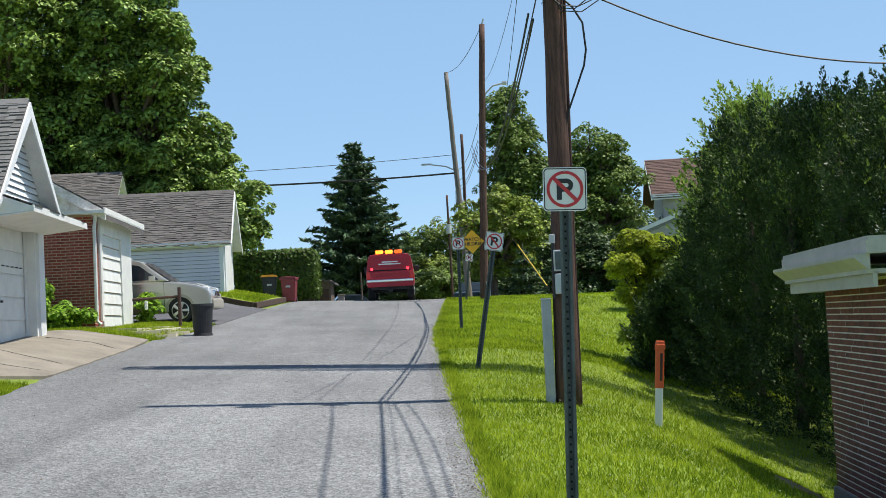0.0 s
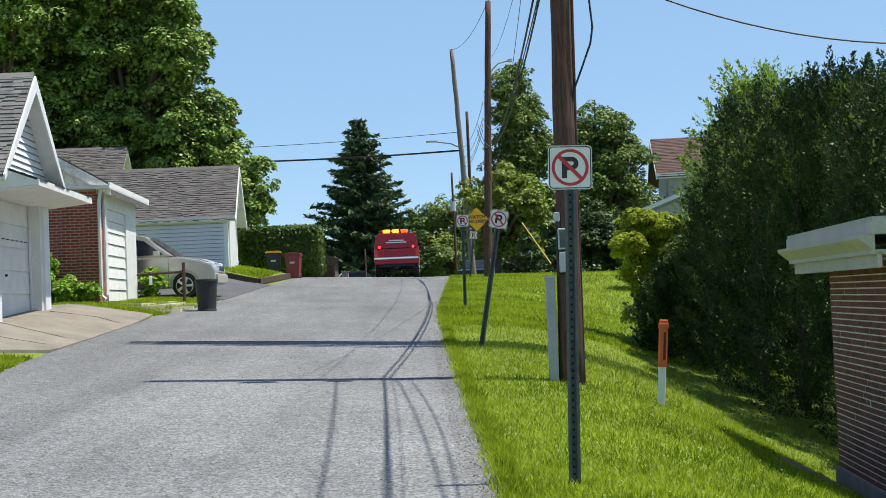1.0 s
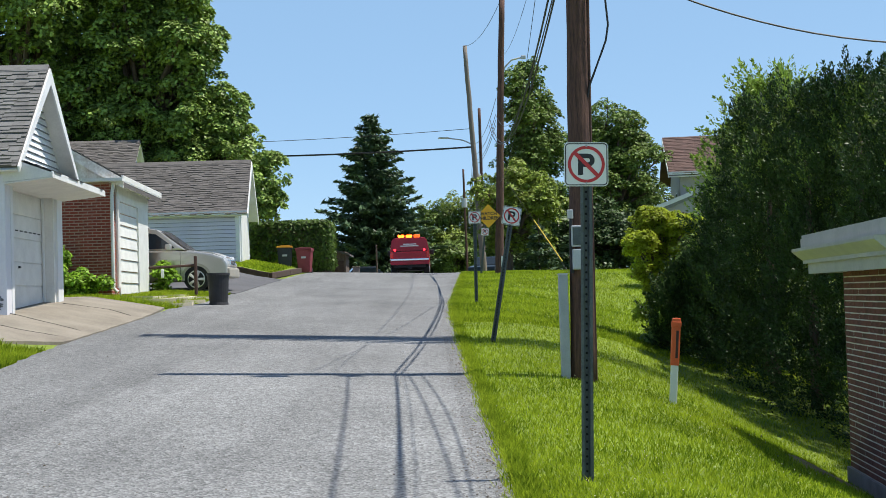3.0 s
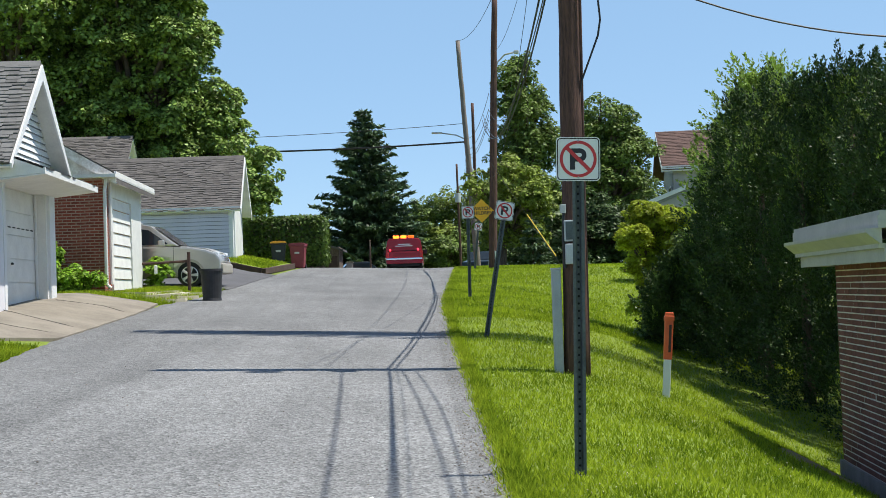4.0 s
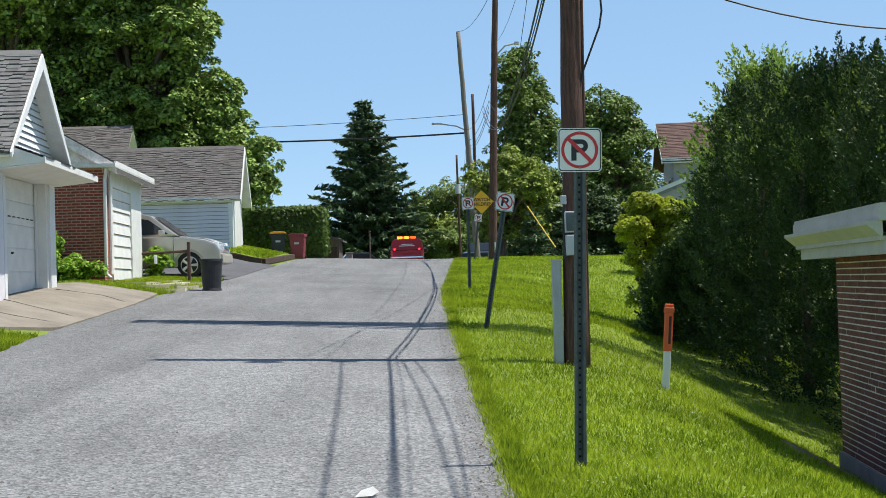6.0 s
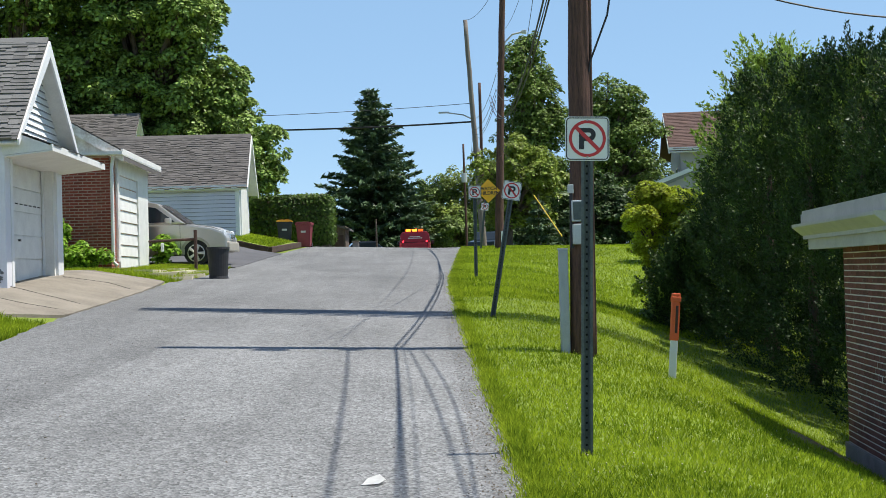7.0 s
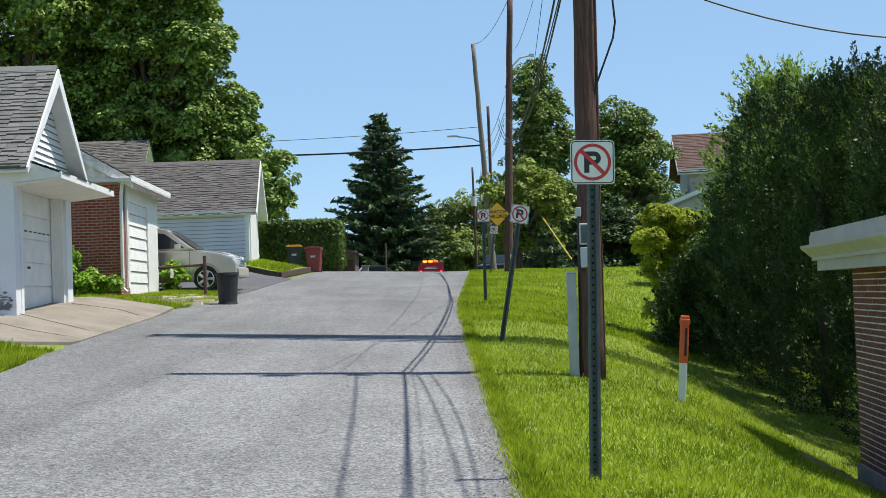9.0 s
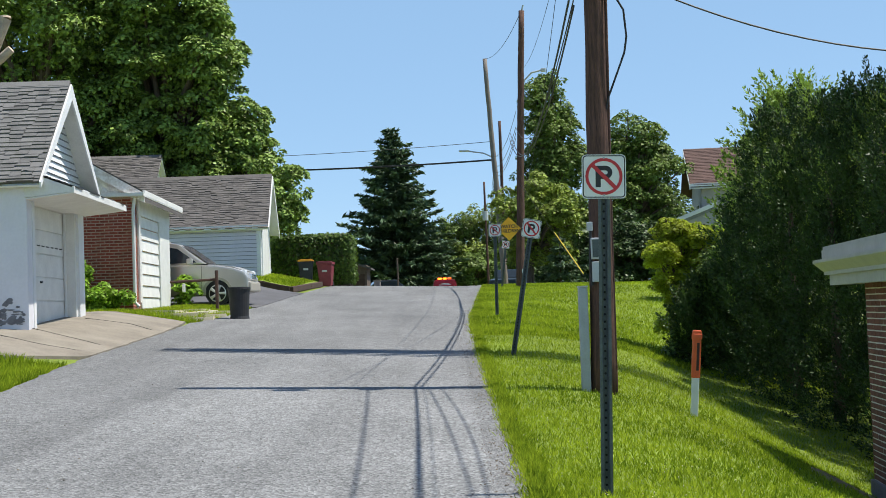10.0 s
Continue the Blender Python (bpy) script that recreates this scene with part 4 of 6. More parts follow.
# ---- vehicles ----
def silver_suv():
    c = thing("suv", pose(-8.0, 38.95, 1.93, 0, 0, -1), "silver compact suv with champagne lower cladding parked on the pad", "car")
    c.matrix_basis = pose(-8.17, 38.95, H(-7, 38.5) + 0.03, 0, 0, -1)
    # side outline, front towards +x; length 4.3 m
    hw = 0.88
    low = [(-2.15, 0.42), (-2.2, 0.75), (-2.15, 1.02), (-1.2, 1.05), (0.5, 1.06), (1.2, 1.02), (1.75, 0.93), (2.05, 0.84), (2.17, 0.70), (2.18, 0.45), (2.05, 0.33), (-2.0, 0.33)]
    b = shift(prism(low, hw * 2, "y", bev=0.05), 0, -hw, 0)
    part("body", b, M_SILVER, c, smooth=False)
    cab = [(-2.05, 1.0), (-1.75, 1.55), (-1.45, 1.68), (-0.3, 1.70), (0.15, 1.62), (0.98, 1.06)]
    b = prism(cab, 1.5, "y", bev=0.05)
    for v in b.verts:
        if v.co.z < 1.2:
            v.co.y = (v.co.y - 0.75) * 1.13 + 0.75
    part("cabin", shift(b, 0, -0.75, 0), M_SILVER, c)
    for s in (-1, 1):
        b = bmesh.new()
        q = [(-0.95, 1.10), (-0.9, 1.52), (-0.25, 1.56), (0.12, 1.50), (0.68, 1.12)]
        f = b.faces.new([b.verts.new((x, s * (0.86 - (z - 1.06) * 0.155), z)) for x, z in q])
        part("side_window", b, M_GLASS, c)
        b = bmesh.new()
        q = [(-1.85, 1.12), (-1.6, 1.5), (-1.02, 1.52), (-1.05, 1.10)]
        b.faces.new([b.verts.new((x, s * (0.862 - (z - 1.06) * 0.155), z)) for x, z in q])
        part("side_window", b, M_GLASS, c)
        part("door_seam", box(-0.12, s * 0.879, 0.45, -0.11, s * 0.886, 1.05), M_DARK, c)
        part("door_seam", box(0.82, s * 0.879, 0.45, 0.83, s * 0.886, 1.03), M_DARK, c)
        part("door_handle", box(-0.3, s * 0.88, 0.93, -0.12, s * 0.90, 0.96), M_CHROME, c)
        part("sill_cladding", box(-1.0, s * 0.87, 0.30, 0.95, s * 0.905, 0.47, 0.01), M_CLAD, c)
        part("mirror", box(0.42, s * 0.88, 1.06, 0.60, s * 1.07, 1.22, 0.04), M_SILVER, c)
        part("headlamp", box(1.78, s * 0.55, 0.74, 2.10, s * 0.85, 0.88, 0.04), M_HEADLAMP, c)
        part("fog_lamp", box(2.13, s * 0.62, 0.46, 2.20, s * 0.76, 0.56, 0.02), M_HEADLAMP, c)
        for x in (1.28, -1.32):
            # arch and wheel
            n = 18
            bm = bmesh.new()
            a = [(x + 0.44 * math.cos(math.pi * t / n), 0.36 + 0.44 * math.sin(math.pi * t / n)) for t in range(n + 1)]
            i_ = [(x + 0.36 * math.cos(math.pi * t / n), 0.36 + 0.36 * math.sin(math.pi * t / n)) for t in range(n + 1)]
            for t in range(n):
                vs = [bm.verts.new((p[0], y, p[1])) for y in (s * 0.87, s * 0.91) for p in (a[t], a[t + 1], i_[t + 1], i_[t])]
                for fa in ((0, 1, 2, 3), (4, 5, 6, 7), (0, 1, 5, 4), (3, 2, 6, 7)):
                    bm.faces.new([vs[k] for k in fa])
            part("wheel_arch", bm, M_CLAD, c)
            part("arch_shadow", cyl((x, s * 0.60, 0.37), (x, s * 0.886, 0.37), 0.365, seg=24), M_DARK, c)
            w = part("wheel", cyl((x, s * 0.70, 0.34), (x, s * 0.90, 0.34), 0.34, seg=28), M_TYRE, c)
            part("rim_ring", cyl((x, s * 0.895, 0.34), (x, s * 0.908, 0.34), 0.245, seg=24), M_DARK, w)
            for k in range(5):
                for dd in (-5, 5):
                    an = radians(72 * k + dd)
                    part("spoke", cyl((x, s * 0.912, 0.34), (x + 0.23 * math.cos(an), s * 0.912, 0.34 + 0.23 * math.sin(an)), 0.03, 0.024, seg=6), M_ALLOY, w)
            part("rim_lip", tube([(x + 0.24 * math.cos(2 * math.pi * t / 20), s * 0.91, 0.34 + 0.24 * math.sin(2 * math.pi * t / 20)) for t in range(21)], 0.014, 5), M_ALLOY, w)
    b = bmesh.new()
    b.faces.new([b.verts.new(v) for v in ((0.24, -0.66, 1.60), (0.24, 0.66, 1.60), (0.99, 0.76, 1.09), (0.99, -0.76, 1.09))])
    part("windscreen", b, M_GLASS, c)
    part("grille", box(2.10, -0.4, 0.66, 2.20, 0.4, 0.80, 0.02), M_CHROME, c)
    part("bumper", box(1.95, -0.84, 0.36, 2.24, 0.84, 0.62, 0.05), M_CLAD, c)
    part("bonnet", prism([(0.98, 1.05), (1.7, 0.97), (2.04, 0.86), (2.0, 0.82), (0.98, 0.98)], 1.44, "y", bev=0.015), M_SILVER, c).matrix_basis = pose(0, -0.72, 0.012)
    # tall stance: the upper body stands higher over the wheels
    for o in c.children:
        if o.name.split(".")[0] not in ("wheel", "wheel_arch", "arch_shadow"):
            for vx in o.data.vertices:
                vx.co.z += 0.13 * min(1, max(0, (vx.co.z - 0.5) / 0.45)) + 0.05 * min(1, max(0, (vx.co.z - 1.1) / 0.5))
    part("roof_rail", tube([(-1.6, -0.62, 1.86), (-1.2, -0.62, 1.93), (-0.4, -0.62, 1.94), (-0.1, -0.62, 1.86)], 0.02), M_GALV, c)
    return c


suv = silver_suv()


def red_truck():
    """Origin on the ground below the rear axle; the back faces -y."""
    c = thing("red_pickup", pose(-1.3, 56.5, 2.6), "red pickup truck with a cap and amber flashing light bar", "truck")
    # lower body
    part("body", shift(prism([(-1.0, 0.66), (-1.0, 1.15), (-0.97, 1.25), (0.97, 1.25), (1.0, 1.15), (1.0, 0.66)], 5.2, "y", bev=0.04), 0, -1.0, 0), M_RED, c)
    b = prism([(-0.99, 1.22), (-0.90, 1.80), (-0.78, 1.94), (0.78, 1.94), (0.90, 1.80), (0.99, 1.22)], 3.9, "y", bev=0.03)
    part("cap", shift(b, 0, -0.97, 0), M_RED, c, "red cap over the bed and cab roof")
    part("tailgate", box(-0.80, -1.03, 0.91, 0.80, -0.985, 1.24, 0.015), M_RED, c)
    part("tailgate_recess", box(-0.62, -1.045, 0.97, 0.62, -1.028, 1.17, 0.01), M_REDDARK, c)
    part("rear_hatch", prism([(-0.86, 1.30), (-0.77, 1.84), (0.77, 1.84), (0.86, 1.30)], 0.04, "y"), M_RED, c).matrix_basis = pose(0, -1.0, 0)
    for z, a, q in ((1.62, -0.32, 0.34), (1.53, -0.46, 0.46)):
        part("lettering_bar", box(a, -1.012, z - 0.025, q, -1.003, z + 0.025), M_SIGNW, c)
    part("hatch_seam", box(-0.88, -1.005, 1.25, 0.88, -0.985, 1.285), M_DARK, c)
    part("hatch_fold", box(-0.80, -1.012, 1.40, 0.80, -0.998, 1.425), M_REDDARK, c)
    part("bumper", box(-0.98, -1.16, 0.78, 0.98, -0.98, 0.89, 0.03), M_CHROME, c, "pale chrome rear bumper")
    part("lower_valance", box(-0.96, -1.12, 0.58, 0.96, -0.98, 0.775, 0.02), M_RED, c)
    part("plate", box(-0.16, -1.135, 0.60, 0.16, -1.12, 0.73), M_REDDARK, c)
    for s in (-1, 1):
        t = part("tail_lamp", box(s * 0.83, -1.045, 0.92, s * 0.98, -0.985, 1.24, 0.015), M_TAIL, c)
        part("brake_light", box(s * 0.70, -1.03, 1.27, s * 0.80, -0.99, 1.38, 0.01), M_BRAKE, t)
        part("mirror", box(s * 1.0, 2.3, 1.25, s * 1.22, 2.42, 1.5, 0.03), M_BLACKP, c)
        for y in (0.0, 3.6):
            w = part("wheel", cyl((s * 0.68, y, 0.39), (s * 0.97, y, 0.39), 0.39, seg=24), M_TYRE, c)
            part("hub", cyl((s * 0.96, y, 0.39), (s * 0.985, y, 0.39), 0.2, seg=16), M_ALLOY, w)
    part("axle", cyl((-0.7, 0, 0.42), (0.7, 0, 0.42), 0.08), M_BLACKP, c)
    part("hitch", box(-0.08, -1.3, 0.36, 0.08, -1.0, 0.46), M_BLACKP, c)
    part("underbody", box(-0.8, -0.95, 0.46, 0.8, 4.0, 0.67), M_BLACKP, c)
    lb = part("light_bar", box(-0.62, -0.55, 1.95, 0.62, -0.25, 2.03, 0.02), M_BLACKP, c, "amber flashing light bar")
    for i, x in enumerate((-0.42, -0.02, 0.38)):
        part("beacon", box(x - 0.16, -0.57, 1.97, x + 0.16, -0.23, 2.13, 0.035), M_AMBER if i != 2 else M_AMBERD, lb)
    return c


truck = red_truck()

# ---- bins ----
def wheelie_bin(name, m, body_mat, lid_mat, label):
    b = thing(name, m, label, "bin", "bins by the hedge")
    bm = bmesh.new()
    lo = [bm.verts.new(v) for v in ((-0.24, -0.26, 0.04), (0.24, -0.26, 0.04), (0.24, 0.26, 0.04), (-0.24, 0.26, 0.04))]
    hi = [bm.verts.new(v) for v in ((-0.31, -0.36, 0.98), (0.31, -0.36, 0.98), (0.31, 0.36, 0.98), (-0.31, 0.36, 0.98))]
    bm.faces.new(lo)
    bm.faces.new(hi)
    for i in range(4):
        bm.faces.new((lo[i], lo[(i + 1) % 4], hi[(i + 1) % 4], hi[i]))
    bmesh.ops.recalc_face_normals(bm, faces=bm.faces)
    bmesh.ops.bevel(bm, geom=list(bm.edges), offset=0.03, segments=2, affect="EDGES")
    part("body", bm, body_mat, b)
    part("rim", box(-0.335, -0.385, 0.93, 0.335, 0.385, 0.985, 0.012), body_mat, b)
    part("lid", prism([(-0.34, 0.985), (-0.33, 1.04), (-0.2, 1.075), (0.2, 1.075), (0.33, 1.04), (0.34, 0.985)], 0.8, "y", bev=0.012), lid_mat, b).matrix_basis = pose(0, -0.41, 0)
    for s in (-1, 1):
        part("wheel", cyl((s * 0.2, 0.30, 0.11), (s * 0.27, 0.30, 0.11), 0.11, seg=14), M_TYRE, b)
    part("label_plate", box(-0.1, -0.345, 0.62, 0.1, -0.33, 0.7), M_GREYBOX, b)
    return b


wheelie_bin("wheelie_bin", pose(-6.36, 55.6, H(-6.3, 55.6), 0, 0, 5), M_CHAR, M_YELLID, "charcoal wheelie bin with an orange lid beside the hedge")
wheelie_bin("wheelie_bin", pose(-5.52, 55.5, H(-5.6, 55.5), 0, 0, -4), M_MAROON, M_MAROON, "maroon wheelie bin with a closed lid beside the hedge")
tc = thing("trash_can", pose(-5.12, 31.0, H(-5.12, 31.0) + 0.03), "tall black plastic trash can at the lane's edge", "bin")
part("body", cyl((0, 0, 0.0), (0, 0, 0.70), 0.21, 0.255, 24), M_BLACKP, tc)
part("rim", cyl((0, 0, 0.68), (0, 0, 0.735), 0.275, 0.27, 24), M_BLACKP, tc)
part("foot_ring", cyl((0, 0, -0.01), (0, 0, 0.05), 0.235, 0.22, 24), M_BLACKP, tc)

# rail fence by the brick garage
rf = thing("pipe_rail", pose(-6.35, 34.9, H(-6.35, 34.9)), "rusty steel post with a pipe rail beside the brick garage", "railing")
part("post", cyl((0, 0, -0.1), (0, 0, 1.10), 0.045, 0.045, 10), M_TIMBER, rf)
part("rail", cyl((-1.25, 0.1, 0.83), (0.0, 0.02, 0.86), 0.035, 0.035, 8), M_TIMBER, rf)
part("lamp_tag", box(-0.92, 0.0, 0.55, -0.84, 0.06, 0.78, 0.02), M_SIGNW, rf)

# paper scrap on the lane
pp = tagged(new("paper_scrap"), "creased sheet of white paper lying on the asphalt", "paper")
pp.matrix_basis = pose(-0.42, 8.07, H(-0.42, 8.07) + 0.04)
b = bmesh.new()
vs = [b.verts.new(Vector(v) * 0.7) for v in ((-0.11, -0.10, 0), (0.04, -0.13, 0.012), (0.10, 0.03, 0.02), (0.04, 0.16, 0.05), (-0.06, 0.1, 0.03))]
b.faces.new((vs[0], vs[1], vs[2], vs[4]))
b.faces.new((vs[4], vs[2], vs[3]))
bmesh.ops.solidify(b, geom=list(b.faces), thickness=0.004)
part("sheet", b, M_PAPER, pp)


# ---- foliage ----
def leaf_quads(c, nrm, t, size, rng, aspect=1.4):
    """Folded leaf pieces at c, facing nrm, with their length along t."""
    n = len(c)
    nrm = nrm / np.linalg.norm(nrm, axis=1, keepdims=True)
    w = np.cross(nrm, t)
    w /= np.linalg.norm(w, axis=1, keepdims=True)
    t = np.cross(w, nrm)
    s = (size * rng.uniform(0.6, 1.35, n))[:, None]
    fold = nrm * s * 0.15
    v = np.stack([c - t * s * aspect * 0.5, c + w * s * 0.5 - fold, c + t * s * aspect * 0.5, c - w * s * 0.5 - fold], 1).reshape(-1, 3)
    return v, np.arange(n * 4).reshape(n, 4)


def clump_cloud(lobes, count, size, seed, clump, droop=0.35):
    """Leaf sprays grouped in small domed clumps over the lobes, with dark hollows between them and a thin fill inside."""
    rng = np.random.default_rng(seed)
    lob = np.array(lobes, float)
    area = (lob[:, 3] * lob[:, 4] * lob[:, 5]) ** (2 / 3)
    k = max(30, int(area.sum() * 3.4 / clump ** 2))
    pick = rng.choice(len(lob), k, p=area / area.sum())
    d = rng.normal(size=(k, 3)) + np.array([0, 0, 0.25])
    d /= np.linalg.norm(d, axis=1, keepdims=True)
    cc = lob[pick, :3] + d * lob[pick, 3:6] * rng.uniform(0.72, 1.12, k)[:, None]
    cr = clump * rng.uniform(0.45, 1.25, k)
    out = d * np.array([1, 1, 0.4])
    main = int(count * 0.86)
    q = rng.choice(k, main, p=cr ** 2 / (cr ** 2).sum())
    e = rng.normal(size=(main, 3)) + out[q] * 0.9 + np.array([0, 0, 0.75])
    e /= np.linalg.norm(e, axis=1, keepdims=True)
    rad = cr[q] * (1 - 0.45 * rng.random(main) ** 2)
    flatten = np.array([1.1, 1.1, 0.62])
    c = cc[q] + e * flatten * rad[:, None]
    c[:, 2] -= droop * clump * np.clip((c - cc[q])[:, 0] ** 2 + (c - cc[q])[:, 1] ** 2, 0, clump ** 2) / clump ** 2
    nrm = e * 0.7 + np.array([0, 0, 0.75]) + rng.normal(size=(main, 3)) * 0.42
    t = e * np.array([1, 1, 0.2]) + np.array([0, 0, -droop]) + rng.normal(size=(main, 3)) * 0.5
    fill = count - main
    p2 = rng.choice(len(lob), fill, p=area / area.sum())
    d2 = rng.normal(size=(fill, 3))
    d2 /= np.linalg.norm(d2, axis=1, keepdims=True)
    c2 = lob[p2, :3] + d2 * lob[p2, 3:6] * rng.uniform(0.3, 0.85, fill)[:, None]
    return leaf_quads(np.concatenate([c, c2]), np.concatenate([nrm, d2 + rng.normal(size=(fill, 3)) * 0.8]), np.concatenate([t, rng.normal(size=(fill, 3))]), size, rng)


def cloud_obj(name, v, f, material, parent):
    me = bpy.data.meshes.new(name)
    me.vertices.add(len(v))
    me.vertices.foreach_set("co", v.astype(np.float32).ravel())
    k = f.shape[1]
    me.loops.add(f.size)
    me.loops.foreach_set("vertex_index", f.astype(np.int32).ravel())
    me.polygons.add(len(f))
    me.polygons.foreach_set("loop_start", (np.arange(len(f)) * k).astype(np.int32))
    me.update(calc_edges=True)
    me.materials.append(material)
    ob = new(name, me)
    ob.parent = parent
    return ob


def broad_tree(x, y, z0, lobes, count, size, material, label, seed, trunk=0.3, clump=0.0, name="tree", limbs=True):
    """Trunk, limbs reaching into each lobe, and a crown of leaves. Lobes are in the tree's own space."""
    t = thing(name, pose(x, y, z0), label, "tree")
    top = max(l[2] for l in lobes)
    cx = float(np.mean([l[0] for l in lobes]))
    cy = float(np.mean([l[1] for l in lobes]))
    part("trunk", tube([(0, 0, -0.5), (cx * 0.1, 0, top * 0.25), (cx * 0.4, cy * 0.3, top * 0.55), (cx, cy, top * 0.93)], [trunk, trunk * 0.8, trunk * 0.55, trunk * 0.15], 10), M_BARK, t)
    if limbs:
        rng = random.Random(seed)
        for l in lobes:
            s = rng.uniform(0.25, 0.5)
            a = Vector((cx * s * 0.6, cy * s * 0.4, top * s))
            e = Vector(l[:3])
            mid = a.lerp(e, 0.5) + Vector((0, 0, 0.25 * (e - a).length * 0.4))
            part("limb", tube([a, mid, e, e + (e - mid) * 0.1], [trunk * 0.4, trunk * 0.28, trunk * 0.15, 0.02], 7), M_BARK, t)
    v, f = clump_cloud(lobes, count, size, seed, clump or size * 3.2)
    cloud_obj("crown", v, f, material, t)
    return t


def lobes_of(spec, seed, n=7, spread_=0.72):
    """Break big lobes into an uneven heap of smaller ones."""
    rng = random.Random(seed)
    out = []
    for x, y, z, a, b, c in spec:
        out.append((x, y, z, a * 0.62, b * 0.62, c * 0.62))
        for i in range(n * 2):
            u = rng.uniform(0, 2 * math.pi)
            w = rng.uniform(-0.95, 1.0)
            q = math.sqrt(max(0, 1 - w * w))
            s = rng.uniform(0.18, 0.36)
            k = spread_ * rng.uniform(0.8, 1.15)
            m = min(a, b, c) * 1.1
            out.append((x + a * k * q * math.cos(u), y + b * k * q * math.sin(u), z + c * k * w, m * s * 1.25, m * s * 1.25, m * s))
    return out


def conifer(x, y, z0, h, r, count, size, material, label, seed, bare=0.08, power=0.85, name="conifer"):
    """Whorls of drooping boughs, each a fan of needle sprays, round a straight trunk."""
    t = thing(name, pose(x, y, z0), label, "tree")
    part("trunk", cyl((0, 0, -0.5), (0, 0, h * 0.98), 0.22 * h / 12, 0.02, 10), M_BARK, t)
    rng = np.random.default_rng(seed)
    whorls = int(h / 0.42)
    cs, ds = [], []
    for k in range(whorls):
        s = k / whorls
        z = h * (bare + (1 - bare) * s)
        rr = r * (1 - s) ** power * rng.uniform(0.8, 1.12) + 0.1
        nb = int(6 + 8 * (1 - s))
        for a in np.linspace(0, 2 * math.pi, nb, endpoint=False) + rng.uniform(0, 1):
            L = rr * rng.uniform(0.58, 1.22)
            m = max(4, int(count * (L / r) / (whorls * 8)))
            u = rng.random(m) ** 0.65
            side = (rng.random(m) - 0.5) * 0.42 * L * (1.15 - u)
            tilt = rng.uniform(-0.18, 0.05)
            px = np.cos(a) * u * L - np.sin(a) * side
            py = np.sin(a) * u * L + np.cos(a) * side
            pz = z + tilt * u * L + 0.14 * L * u * u - rng.random(m) * 0.16
            cs.append(np.stack([px, py, pz], 1))
            ds.append(np.stack([np.full(m, np.cos(a)), np.full(m, np.sin(a)), np.full(m, -0.1)], 1))
    c, d = np.concatenate(cs), np.concatenate(ds)
    n = len(c)
    d = d + rng.normal(size=(n, 3)) * 0.45
    d /= np.linalg.norm(d, axis=1, keepdims=True)
    nr = np.array([0, 0, 1.0]) + rng.normal(size=(n, 3)) * 0.45
    w = np.cross(nr, d)
    w /= np.linalg.norm(w, axis=1, keepdims=True)
    s = (size * rng.uniform(0.6, 1.4, n))[:, None]
    v = np.stack([c - d * s, c + w * s * 0.33, c + d * s, c - w * s * 0.33], 1).reshape(-1, 3)
    cloud_obj("bough_mass", v, np.arange(n * 4).reshape(n, 4), material, t)
    return t


# big maples behind the garages
broad_tree(-21.0, 66, 3.0, lobes_of([(0, 0, 12.5, 6.0, 6, 7.0), (-6, 2, 11, 6, 5, 6.5), (4.0, 0, 9.0, 3.3, 4, 3.2), (2, -1, 5.5, 6, 4, 3)], 1, 9, 0.8), 130000, 0.17, L_MAPLE, "large dark green maple towering behind the garages", 11, 0.5, clump=0.62)
broad_tree(-14.2, 65, 3.0, lobes_of([(0.1, 0, 13.2, 3.1, 3.6, 4.4), (0.6, 0, 8.4, 3.7, 4, 3.0), (1.7, -0.5, 11.4, 2.3, 3, 2.2), (0, 0, 5.6, 3.4, 3, 2.2)], 2, 9, 0.8), 110000, 0.16, L_MAPLE, "tall full maple with a broad dark green crown", 12, 0.45, clump=0.58)
broad_tree(-9.8, 66, 3.0, lobes_of([(-0.5, 0, 5.7, 2.2, 3, 2.4), (-2.6, 0, 6.5, 2.0, 2.6, 2.0), (0.9, 0, 3.9, 1.5, 2, 1.9)], 3, 9, 0.8), 62000, 0.14, L_MAPLE, "lower rounded green maple beside the clipped hedge", 13, 0.25, clump=0.5)

# spruce at the head of the lane
conifer(-6.1, 131, 1.2, 18.8, 6.2, 62000, 0.36, L_SPRUCE, "tall blue-green spruce with drooping boughs", 21, power=0.62)

# woods beyond the crest
def grove(items):
    for i, (x, y, z0, w, h, m, label) in enumerate(items):
        spec = [(0, 0, h * 0.55, w, w, h * 0.36), (w * 0.35, 0, h * 0.74, w * 0.6, w * 0.6, h * 0.26), (-w * 0.4, 0, h * 0.42, w * 0.65, w * 0.6, h * 0.26)]
        broad_tree(x, y, z0, lobes_of(spec, 50 + i, 7), int(5200 * w), 0.19, m, label, 60 + i, 0.2, clump=0.7)


